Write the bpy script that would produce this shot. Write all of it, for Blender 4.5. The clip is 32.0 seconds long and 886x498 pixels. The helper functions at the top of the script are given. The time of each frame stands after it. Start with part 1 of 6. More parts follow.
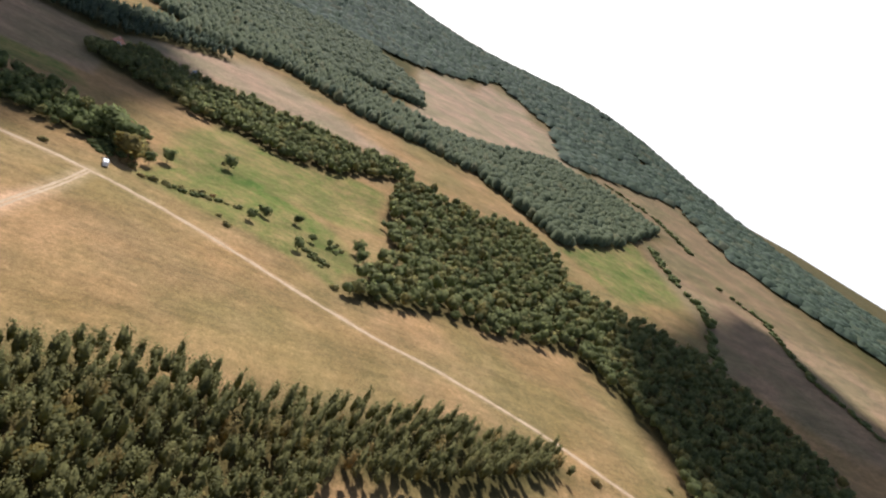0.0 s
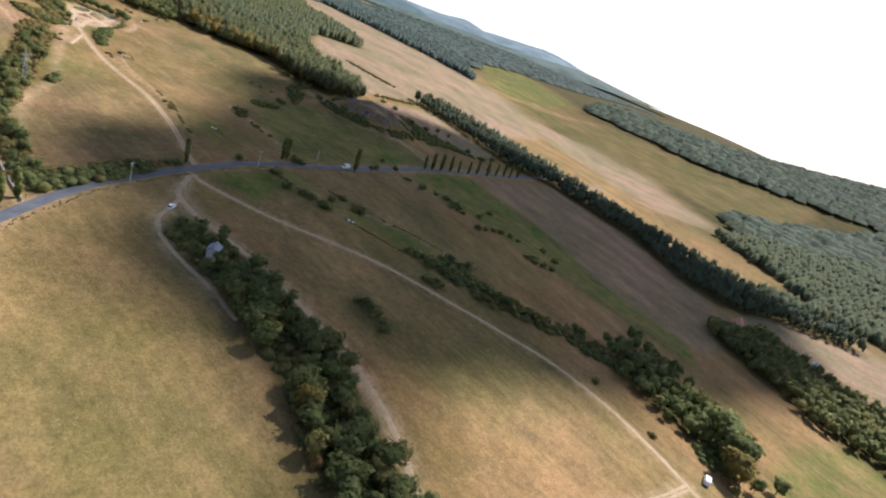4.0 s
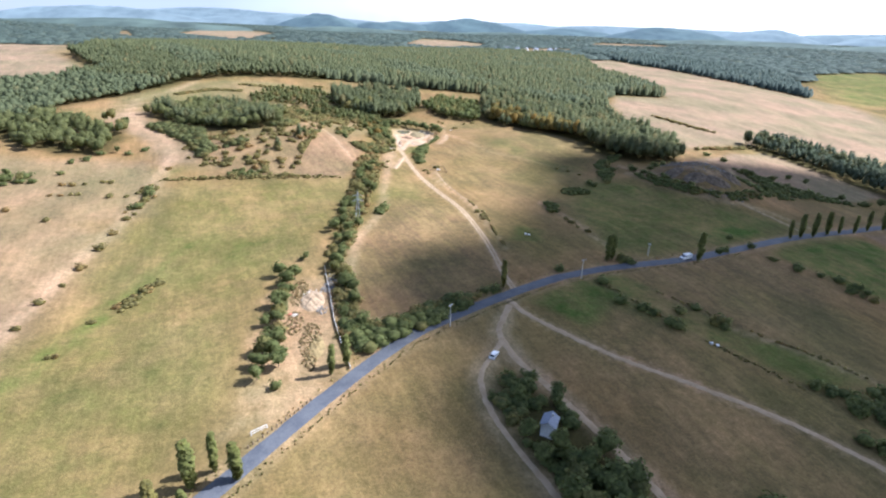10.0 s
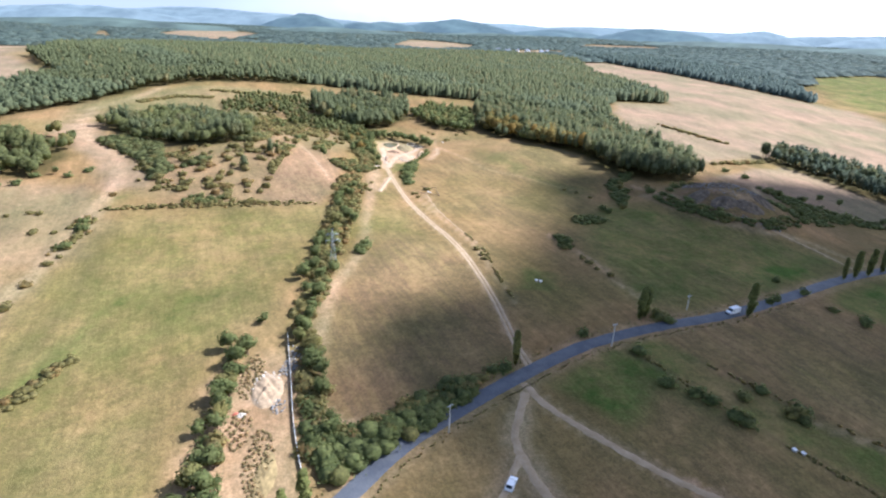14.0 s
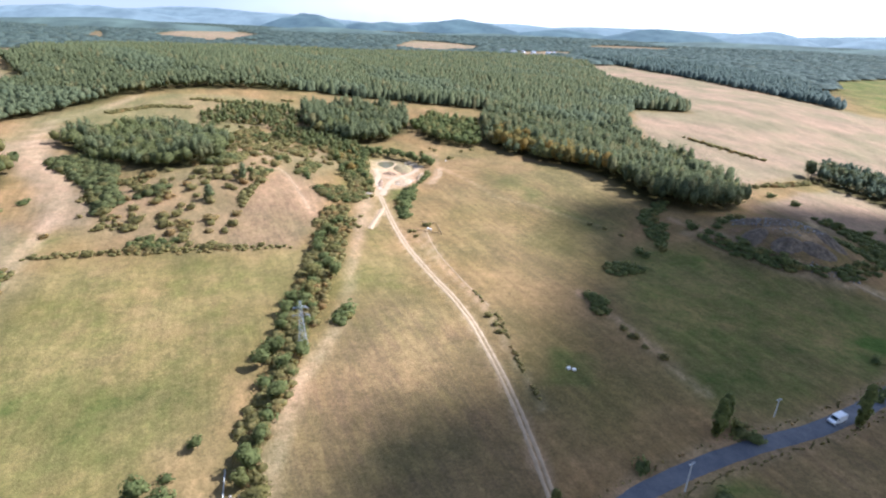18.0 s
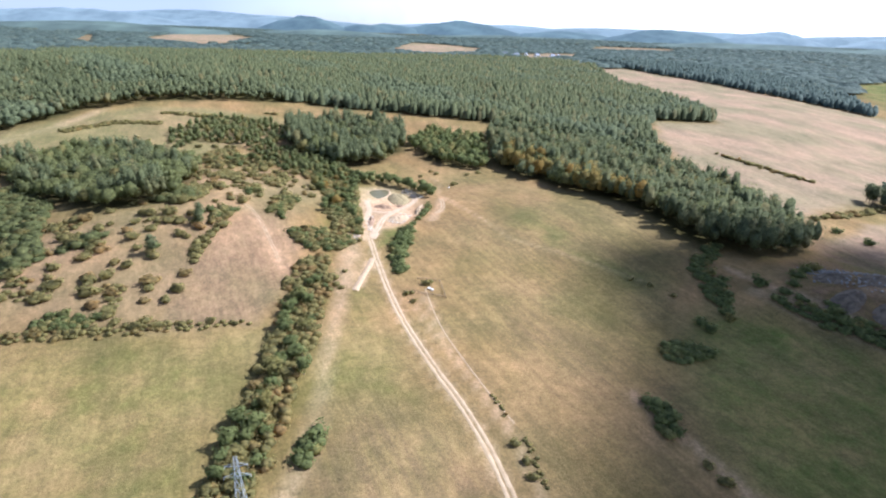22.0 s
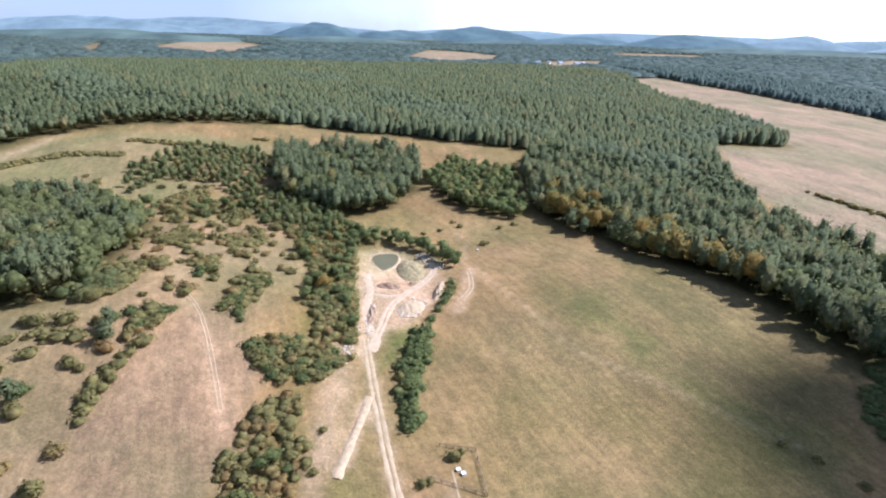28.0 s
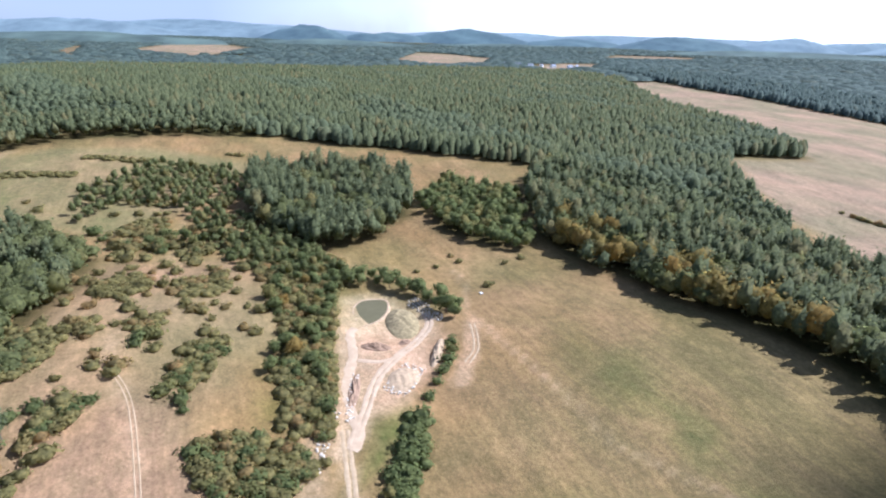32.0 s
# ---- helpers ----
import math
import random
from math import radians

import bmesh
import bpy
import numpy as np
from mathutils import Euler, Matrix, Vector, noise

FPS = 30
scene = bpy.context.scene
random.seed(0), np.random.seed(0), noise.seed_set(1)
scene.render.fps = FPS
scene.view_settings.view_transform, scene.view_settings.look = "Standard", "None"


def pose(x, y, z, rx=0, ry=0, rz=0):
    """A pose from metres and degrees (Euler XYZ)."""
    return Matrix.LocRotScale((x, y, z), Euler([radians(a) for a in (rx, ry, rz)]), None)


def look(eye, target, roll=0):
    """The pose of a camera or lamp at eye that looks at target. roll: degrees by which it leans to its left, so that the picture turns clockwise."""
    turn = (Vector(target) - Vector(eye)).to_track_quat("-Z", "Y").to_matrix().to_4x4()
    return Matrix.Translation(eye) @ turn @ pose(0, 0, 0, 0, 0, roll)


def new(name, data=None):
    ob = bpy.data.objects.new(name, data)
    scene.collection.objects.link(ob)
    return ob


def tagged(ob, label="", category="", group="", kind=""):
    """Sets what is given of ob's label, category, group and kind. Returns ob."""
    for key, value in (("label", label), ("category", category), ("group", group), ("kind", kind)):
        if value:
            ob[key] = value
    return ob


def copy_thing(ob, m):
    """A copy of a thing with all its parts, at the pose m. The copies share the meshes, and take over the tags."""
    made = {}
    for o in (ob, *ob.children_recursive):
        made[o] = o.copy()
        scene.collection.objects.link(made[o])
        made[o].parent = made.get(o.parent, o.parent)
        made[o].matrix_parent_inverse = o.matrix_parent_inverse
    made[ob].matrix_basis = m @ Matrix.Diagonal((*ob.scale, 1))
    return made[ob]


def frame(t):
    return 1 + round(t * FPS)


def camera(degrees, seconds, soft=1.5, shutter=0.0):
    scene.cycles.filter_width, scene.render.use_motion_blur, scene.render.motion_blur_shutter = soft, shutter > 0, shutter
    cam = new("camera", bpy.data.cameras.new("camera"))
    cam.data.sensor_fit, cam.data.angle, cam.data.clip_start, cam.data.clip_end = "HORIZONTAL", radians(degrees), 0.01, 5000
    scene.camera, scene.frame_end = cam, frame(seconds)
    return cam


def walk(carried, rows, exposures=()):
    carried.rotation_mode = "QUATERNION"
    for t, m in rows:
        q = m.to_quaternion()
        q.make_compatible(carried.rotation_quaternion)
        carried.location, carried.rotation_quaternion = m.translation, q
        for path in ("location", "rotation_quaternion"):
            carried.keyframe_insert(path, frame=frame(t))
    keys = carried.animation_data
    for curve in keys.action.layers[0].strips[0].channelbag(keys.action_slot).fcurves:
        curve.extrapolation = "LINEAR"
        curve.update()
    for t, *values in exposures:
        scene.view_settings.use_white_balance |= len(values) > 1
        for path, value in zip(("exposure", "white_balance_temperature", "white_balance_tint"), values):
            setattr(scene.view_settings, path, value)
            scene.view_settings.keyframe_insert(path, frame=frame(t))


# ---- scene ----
cam = camera(77.0, 32.0, 2.2)
PATH = [
    (0, (2.795, -1.279, 96.248), (4.665, -1.46, 95.561), 29.1),
    (0.5, (7.613, 3.576, 96.265), (9.506, 3.578, 95.618), 35.3),
    (1, (12.324, 8.601, 96.282), (14.196, 8.903, 95.648), 37.1),
    (1.5, (16.746, 13.927, 96.308), (18.527, 14.583, 95.676), 38.0),
    (2, (20.733, 19.44, 96.335), (22.326, 20.466, 95.696), 38.2),
    (2.5, (24.076, 24.975, 96.301), (25.407, 26.294, 95.604), 31.0),
    (4.5, (33.83, 46.943, 95.674), (34.801, 48.527, 94.934), 21.7),
    (5, (35.122, 52.459, 95.618), (35.984, 54.116, 94.902), 26.7),
    (5.5, (35.476, 57.991, 95.586), (35.971, 59.787, 94.86), 24.8),
    (6, (35.314, 63.376, 95.583), (35.361, 65.216, 94.801), 10.3),
    (6.5, (34.934, 68.514, 95.65), (34.931, 70.353, 94.863), 4.1),
    (7, (34.531, 73.365, 95.756), (34.462, 75.202, 94.969), 1.7),
    (8, (33.932, 82.357, 95.9), (33.878, 84.197, 95.117), 2.0),
    (9, (33.434, 91.195, 96.212), (33.402, 93.038, 95.437), 1.9),
    (10, (32.851, 100.356, 96.347), (32.822, 102.203, 95.58), 2.0),
    (11, (31.898, 111.383, 96.341), (31.879, 113.228, 95.568), 2.2),
    (12, (30.903, 123.932, 96.277), (30.903, 125.776, 95.503), 2.4),
    (13, (30.118, 137.473, 96.27), (30.131, 139.319, 95.501), 2.1),
    (14, (29.66, 151.521, 96.335), (29.67, 153.369, 95.571), 2.2),
    (14.5, (29.497, 158.656, 96.404), (29.504, 160.505, 95.643), 2.2),
    (16.5, (29.385, 187.186, 97.521), (29.388, 189.034, 96.756), 2.3),
    (17, (29.294, 194.537, 97.64), (29.296, 196.385, 96.876), 2.2),
    (18, (29.037, 209.433, 97.859), (29.037, 211.281, 97.094), 2.2),
    (19, (28.438, 224.674, 98.056), (28.441, 226.522, 97.29), 2.2),
    (20, (27.7, 240.183, 98.406), (27.708, 242.031, 97.641), 2.1),
    (21, (27.051, 255.821, 98.746), (27.059, 257.67, 97.984), 2.0),
    (22, (26.512, 271.764, 98.959), (26.51, 273.613, 98.198), 1.9),
    (23, (25.9, 287.843, 99.097), (25.887, 289.695, 98.341), 1.7),
    (24, (24.851, 303.797, 99.188), (24.825, 305.65, 98.435), 1.6),
    (25, (23.618, 319.575, 99.237), (23.581, 321.429, 98.487), 1.4),
    (25.5, (22.948, 327.361, 99.318), (22.905, 329.216, 98.57), 1.4),
    (27.5, (20.058, 356.867, 99.725), (20.004, 358.722, 98.978), 1.4),
    (28, (19.216, 363.176, 99.784), (19.163, 365.031, 99.038), 1.6),
    (29, (17.091, 374.328, 100.02), (17.055, 376.182, 99.27), 1.6),
    (30, (15.618, 384.957, 100.142), (15.596, 386.811, 99.391), 1.7),
    (31, (14.975, 395.499, 100.213), (14.955, 397.354, 99.466), 1.7),
    (32, (14.983, 405.514, 100.254), (14.964, 407.373, 99.515), 1.6),
]
walk(cam, [(t, look(eye, target, roll)) for t, eye, target, roll in PATH],
     [(0.0, 0.58, 5850, 15), (1.0, -0.05, 5950, 15), (2.0, -0.32, 6050, 15), (2.5, -0.08, 6000, 15), (4.5, 0.87, 5850, 15), (6.5, 1.14, 5600, 15), (14.0, 1.24, 5330, 15), (25.0, 1.06, 5180, 16), (32.0, 0.96, 5080, 17)])


# ---- daylight ----
world = bpy.data.worlds.new("world")
scene.world = world
world.use_nodes = True
nt = world.node_tree
sky = nt.nodes.new("ShaderNodeTexSky")
sky.sky_type, sky.sun_disc = "NISHITA", False
sky.sun_elevation, sky.sun_rotation = radians(45), radians(73)
sky.dust_density, sky.air_density, sky.ozone_density, sky.altitude = 0.8, 1.0, 1.0, 400
way = nt.nodes.new("ShaderNodeTexCoord")
split = nt.nodes.new("ShaderNodeSeparateXYZ")
nt.links.new(way.outputs["Generated"], split.inputs[0])
veil = nt.nodes.new("ShaderNodeTexNoise")
veil.inputs["Scale"].default_value, veil.inputs["Detail"].default_value = 3.2, 5.0
nt.links.new(way.outputs["Generated"], veil.inputs["Vector"])
gaps = nt.nodes.new("ShaderNodeMapRange")
gaps.inputs["From Min"].default_value, gaps.inputs["From Max"].default_value, gaps.inputs["To Min"].default_value = 0.36, 0.5, 0.5
nt.links.new(veil.outputs[0], gaps.inputs[0])
low = nt.nodes.new("ShaderNodeMapRange")
for key, v in (("From Min", 0.2), ("From Max", 0.55), ("To Min", 0.95), ("To Max", 0.15)):
    low.inputs[key].default_value = v
nt.links.new(split.outputs[2], low.inputs[0])
amount = nt.nodes.new("ShaderNodeMath")
amount.operation = "MULTIPLY"
nt.links.new(gaps.outputs[0], amount.inputs[0])
nt.links.new(low.outputs[0], amount.inputs[1])
hazy = nt.nodes.new("ShaderNodeMix")
hazy.data_type = "RGBA"
toward = nt.nodes.new("ShaderNodeVectorMath")
toward.operation = "DOT_PRODUCT"
toward.inputs[1].default_value = (0.957, 0.287, 0.0)
nt.links.new(way.outputs["Generated"], toward.inputs[0])
aureole = nt.nodes.new("ShaderNodeMapRange")
aureole.inputs["From Min"].default_value, aureole.inputs["From Max"].default_value = -0.1, 0.98
nt.links.new(toward.outputs["Value"], aureole.inputs[0])
mist = nt.nodes.new("ShaderNodeMix")
mist.data_type = "RGBA"
mist.inputs[6].default_value, mist.inputs[7].default_value = (4.4, 4.9, 5.5, 1), (17.0, 16.1, 14.1, 1)
nt.links.new(aureole.outputs[0], mist.inputs[0])
nt.links.new(mist.outputs[2], hazy.inputs[7])
nt.links.new(amount.outputs[0], hazy.inputs[0])
nt.links.new(sky.outputs[0], hazy.inputs[6])
nt.links.new(hazy.outputs[2], nt.nodes["Background"].inputs[0])
nt.nodes["Background"].inputs[1].default_value = 0.074
SUN_DIR = Vector((0.676, 0.203, 0.707))
sun = new("sun", bpy.data.lights.new("sun", "SUN"))
sun.data.energy, sun.data.angle, sun.data.color = 5.0, radians(0.9), (1.0, 0.94, 0.84)
sun.matrix_world = look(SUN_DIR * 100, (0, 0, 0))

rng = np.random.default_rng(7)


# ---- lie of the land ----
def bell(x, y, cx, cy, sx, sy):
    return np.exp(-((x - cx) / sx) ** 2 - ((y - cy) / sy) ** 2)


def ramp(v, k):
    return k * np.logaddexp(0, v / k)


def step(v):
    return 1 / (1 + np.exp(-np.clip(v, -60, 60)))


def height(x, y):
    """Ground level: a flat valley, falling to the south-east, with a hill to the west, a tip mound and rising woods."""
    x, y = np.asarray(x, float), np.asarray(y, float)
    s = (x - 80) * 0.8 - (y - 200) * 0.35
    h = 1.5 - 0.15 * np.minimum(ramp(s, 25), 300)
    h = h - 5 * bell(x, y, -90, 270, 60, 90)
    h = h + 15 * bell(x, y, -95, 525, 62, 75)
    h = h + 15 * bell(x, y, 192, 460, 32, 27)
    h = h + 6 * bell(x, y, 110, 560, 70, 60)
    h = h + np.minimum(0.075 * ramp(y - 640, 30), 24) * (1 - 0.6 * step((x - 200) / 60))
    h = h + 14 * step(-(x + 170) / 40) * step((y - 420) / 50)
    # far country: level to the north, falling to the south-east, with a wooded ridge in the east
    far = step((np.hypot(x, y) - 1400) / 150)
    f = 9 + 8 * np.sin(x / 310) * np.cos(y / 270) - 0.04 * ramp(0.85 * x - 0.5 * y - 300, 150)
    f = f + 125 * bell(x, y, 2050, 550, 620, 520) + 120 * bell(x, y, 2150, -450, 560, 520)
    return h * (1 - far) + far * f


def wobble(x, y, size, seed=0.0):
    """Smooth waves between about -1 and 1."""
    a, b = x / size + seed, y / size - seed * 0.7
    return (np.sin(a * 1.3 + 1.7 * np.sin(b * 0.9)) + np.sin(b * 1.7 + 1.3 * np.sin(a * 1.1 + 2)) + np.sin((a + b) * 2.3 + seed)) / 3


def inside(px, py, poly):
    res = np.zeros(px.shape, bool)
    for (x0, y0), (x1, y1) in zip(poly, poly[1:] + poly[:1]):
        cross = (y0 > py) != (y1 > py)
        res ^= cross & (px < (x1 - x0) * (py - y0) / ((y1 - y0) or 1e-9) + x0)
    return res


def line_distance(px, py, pts, closed=False):
    best = np.full(px.shape, 1e9)
    for (x0, y0), (x1, y1) in zip(pts, pts[1:] + (pts[:1] if closed else [])):
        dx, dy = x1 - x0, y1 - y0
        t = np.clip(((px - x0) * dx + (py - y0) * dy) / max(dx * dx + dy * dy, 1e-9), 0, 1)
        best = np.minimum(best, np.hypot(px - x0 - t * dx, py - y0 - t * dy))
    return best


def region(px, py, poly, feather):
    d = line_distance(px, py, poly, True)
    return np.clip(0.5 + np.where(inside(px, py, poly), d, -d) / feather, 0, 1)


def curve(pts, spacing):
    """Even points along a smooth line through pts."""
    p = np.array([pts[0], *pts, pts[-1]], float)
    out = []
    for a, b, c, d in zip(p, p[1:], p[2:], p[3:]):
        for t in np.linspace(0, 1, 12, endpoint=False):
            out.append(0.5 * (2 * b + (c - a) * t + (2 * a - 5 * b + 4 * c - d) * t**2 + (3 * b - a - 3 * c + d) * t**3))
    out = np.array(out + [p[-1]])
    run = np.r_[0, np.cumsum(np.hypot(*np.diff(out, axis=0).T))]
    at = np.arange(0, run[-1], spacing)
    return np.stack([np.interp(at, run, out[:, 0]), np.interp(at, run, out[:, 1])], 1)


ROAD = [(-70, -180), (-58, -80), (-49, 20), (-42, 78), (-33, 115), (-29, 137), (-26, 156), (-21, 178), (-11, 199), (-2, 217), (8, 235), (20, 254), (33, 268), (55, 288),
        (78, 306), (105, 320), (136, 333), (170, 353), (216, 382), (268, 410), (330, 445), (420, 498), (560, 560)]
TRACK_EAST = [(55, 284), (62, 272), (84, 252), (107, 239), (128, 227), (148, 211), (168, 194), (188, 175), (202, 150), (209, 120),
              (211, 90), (208, 55), (203, 20), (200, -15), (201, -45), (196, -94), (185, -135), (170, -200)]
TRACK_WOOD = [(55, 280), (52, 270), (50, 260), (54, 246), (62, 233), (72, 216), (82, 197), (89, 180), (96, 160), (100, 140), (98, 118), (84, 112)]
TRACK_LOOP = [(51, 256), (47, 247), (43, 235), (45, 221), (51, 207), (58, 194), (64, 178)]
TRACK_PIT = [(58, 292), (55, 304), (53, 318), (48, 346), (38, 384), (24, 416), (15, 437), (7, 460), (-2, 491), (-8, 513), (-10, 520)]
PIT_WAY = [(-9, 512), (-11, 534), (-13, 548), (-17, 562), (-15, 566)]
PIT_LOOP = [(-8, 516), (-6, 523), (-5, 532), (-5, 545), (-3, 553), (1, 559), (6, 565), (10, 576), (7, 586), (3, 593)]
TRACK_CROSS = [(210, 118), (190, 114), (168, 111), (143, 108), (119, 110), (98, 114), (81, 113), (60, 105), (30, 92), (-30, 75)]
TRACK_FORK = [(143, 108), (121, 104), (91, 101), (67, 100), (40, 96)]
PATH_WEST = [(-97, 180), (-101, 206), (-103, 224), (-112, 255), (-119, 292), (-124, 335), (-134, 392), (-150, 452), (-172, 490), (-209, 528), (-242, 566), (-266, 624), (-263, 678), (-258, 740)]
PATH_TIP = [(198, 430), (206, 424), (215, 415), (222, 402), (226, 390)]
TRACK_TIP = [(151, 470), (160, 448), (178, 430), (200, 424)]

MAIN_WOOD = [(-470, 430), (-300, 470), (-292, 526), (-308, 588), (-285, 659), (-271, 731), (-240, 775), (-190, 806), (-120, 832), (-52, 819), (-10, 813), (44, 800), (83, 790), (110, 700),
             (180, 640), (196, 700), (205, 785), (235, 850), (306, 860), (312, 932), (294, 1029), (281, 1151), (300, 1300), (330, 1500), (200, 1640), (-100, 1700), (-400, 1400), (-560, 1240), (-505, 900), (-385, 770), (-398, 712), (-434, 668), (-600, 565), (-700, 430)]
EAST_WOOD = [(60, 671), (72, 640), (97, 606), (121, 575), (135, 545), (146, 518), (172, 505), (205, 520), (210, 566), (196, 630), (184, 642), (110, 720), (83, 790), (60, 740)]
PINE_BLOCK = [(-98, 700), (-86, 676), (-58, 647), (-36, 638), (-16, 660), (-6, 690), (-14, 745), (-66, 760), (-108, 740)]
GREEN_BLOCK = [(-2, 720), (12, 668), (36, 650), (57, 660), (52, 731), (15, 752)]
HILL_WOOD = [(-230, 572), (-207, 558), (-171, 526), (-150, 518), (-124, 507), (-102, 510), (-101, 534), (-116, 580), (-128, 612), (-150, 625), (-176, 640), (-205, 630), (-220, 600)]
WEST_WOOD = [(-300, 466), (-279, 463), (-259, 457), (-220, 445), (-193, 448), (-203, 490), (-216, 520), (-240, 532), (-256, 520), (-300, 540)]
COTTAGE_WOOD = [(48, 235), (46, 227), (51, 212), (59, 197), (66, 182), (71, 162), (76, 130), (84, 114), (95, 116), (95, 140), (92, 162), (86, 180), (79, 197), (72, 214), (65, 223), (61, 233), (54, 237)]
SOUTH_WOOD = [(98, 70), (105, 66), (115, 46), (123, 22), (138, -4), (157, -42), (175, -70), (182, -96), (171, -102), (139, -62), (108, -14), (84, -10), (50, 0), (10, 40), (40, 62), (76, 62)]
EAST_BANK = [(219, 4), (233, -15), (250, -28), (265, -48), (281, -73), (292, -100), (316, -135), (297, -162), (253, -174), (228, -184), (206, -172), (214, -230), (300, -335), (331, -351),
             (349, -324), (390, -314), (414, -290), (428, -253), (432, -204), (434, -150), (500, -140), (535, -112), (492, -55), (496, 8), (427, 16), (376, 6), (345, -2), (300, -12), (262, 2)]
BELT_NORTH = [(300, 615), (355, 482), (400, 468), (420, 435), (450, 385), (440, 320), (459, 285), (527, 274), (595, 227), (610, 262), (560, 330), (545, 400), (505, 450), (465, 500), (425, 560), (380, 605), (330, 645)]
BELT_EAST = [(262, 205), (276, 182), (270, 152), (256, 134), (240, 138), (222, 165), (235, 190)]
FARM_WOOD = [(375, 235), (395, 246), (420, 240), (462, 250), (470, 200), (490, 130), (500, 70), (530, 10), (500, 5), (455, 40), (420, 60), (395, 95), (383, 136), (372, 173)]
DARK_BELT = [(489, 306), (560, 300), (632, 281), (680, 204), (652, 94), (659, 19), (661, -64), (703, -120), (780, -60), (804, 47), (811, 164), (872, 339), (844, 471), (700, 480), (650, 300), (560, 320)]
ROUND_WOOD = [(771, 40), (863, -71), (1042, -186), (1035, -303), (927, -396), (671, -252), (554, -158), (622, -97)]
LANE_TAN = [(496, 296), (582, 259), (639, 203), (602, 111), (559, 43), (540, 20), (520, 90), (505, 150), (490, 210), (470, 262)]
SLOPE_TAN = [(770, 140), (880, 61), (1340, 127), (1488, 14), (1682, -74), (1492, -234), (1112, -292), (1060, -190), (904, -69), (780, 34)]
DULL_FIELD = [(538, -156), (760, -296), (650, -320), (562, -316), (472, -211)]
SOUTH_PLOUGH = [(436, -290), (508, -326), (760, -310), (920, -410), (1157, -311), (1440, -363), (1300, -800), (600, -700), (380, -420)]
OLIVE_FIELD = [(262, 118), (296, 130), (391, 145), (422, 112), (435, 52), (436, 20), (342, 6), (318, 29), (300, 74), (270, 100)]

# ---- ground sheet ----
def axis(spans):
    vals = []
    for a, b, d in spans:
        vals.extend(np.arange(a, b, d))
    return np.array(vals + [spans[-1][1]], float)


GX = axis([(-4600, -1400, 160), (-1400, -500, 40), (-500, -220, 8), (-220, 340, 2.5), (340, 620, 7), (620, 1400, 40), (1400, 4600, 160)])
GY = axis([(-3000, -400, 160), (-400, -150, 12), (-150, 100, 4), (100, 640, 2.5), (640, 900, 6), (900, 1800, 30), (1800, 5200, 120)])
gx, gy = np.meshgrid(GX, GY)
wx, wy = gx + 2.2 * wobble(gx, gy, 9) + 3 * wobble(gx, gy, 31, 2), gy + 2.2 * wobble(gx, gy, 8, 4) + 3 * wobble(gx, gy, 27, 5)


def cover(spots):
    """The largest of several (plot, feather, amount) at each point of the ground."""
    out = np.zeros(gx.shape)
    for poly, feather, amount in spots:
        xs, ys = [p[0] for p in poly], [p[1] for p in poly]
        near = (wx > min(xs) - feather) & (wx < max(xs) + feather) & (wy > min(ys) - feather) & (wy < max(ys) + feather)
        out[near] = np.maximum(out[near], amount * region(wx[near], wy[near], poly, feather))
    return out


def beside(lines):
    out = np.zeros(gx.shape)
    for pts, half, soft, amount in lines:
        xs, ys = [p[0] for p in pts], [p[1] for p in pts]
        m = half + soft
        near = (gx > min(xs) - m) & (gx < max(xs) + m) & (gy > min(ys) - m) & (gy < max(ys) + m)
        d = line_distance(gx[near], gy[near], pts)
        out[near] = np.maximum(out[near], amount * np.clip(1 - (d - half) / soft, 0, 1))
    return out


BROWN_FIELD = [(3, 263), (-5, 289), (-9, 325), (-7, 372), (4, 394), (20, 396), (38, 374), (49, 343), (54, 310), (53, 293), (40, 284), (24, 272), (10, 262)]
WEST_FIELD = [(-40, 120), (-28, 200), (-30, 260), (-32, 300), (-24, 330), (-28, 390), (-33, 432), (-70, 424), (-118, 410), (-118, 330), (-108, 260), (-98, 200), (-120, 60)]
GREEN_STRIP = [(-90, 195), (-84, 240), (-78, 290), (-80, 335), (-88, 330), (-96, 250), (-104, 195)]
MID_FIELD = [(-12, 396), (20, 398), (6, 455), (-6, 500), (-12, 470), (-10, 430)]
HILL_FIELD = [(-67, 428), (-71, 458), (-70, 494), (-62, 521), (-48, 521), (-36, 495), (-32, 466), (-34, 434)]
EAST_FIELD = [(58, 310), (48, 352), (38, 392), (20, 440), (22, 500), (24, 560), (30, 630), (60, 640), (95, 600), (120, 560), (134, 520), (112, 470), (95, 400), (100, 345), (80, 314)]
GREEN_LANE = [(60, 545), (80, 500), (108, 470), (118, 480), (90, 520), (70, 560)]
LOW_FIELD = [(104, 335), (96, 400), (112, 440), (130, 460), (168, 436), (200, 420), (222, 398), (200, 380), (160, 355), (130, 336)]
ROAD_GREEN = [(62, 284), (84, 302), (105, 312), (118, 300), (100, 282), (80, 268)]
MEADOW_GREEN = [(186, 350), (214, 372), (262, 396), (282, 360), (300, 300), (330, 225), (310, 190), (282, 222), (250, 268), (222, 312)]
PLOUGH_EAST = [(270, 402), (330, 436), (410, 470), (480, 410), (455, 290), (440, 262), (335, 203), (300, 262), (288, 340)]
SOUTH_FIELD = [(211, 120), (190, 116), (110, 108), (108, 80), (135, 28), (205, -100), (203, 0), (214, 80)]
HOME_FIELD = [(-34, 100), (-24, 170), (0, 215), (44, 272), (50, 262), (42, 235), (50, 205), (66, 165), (74, 120), (0, 60)]
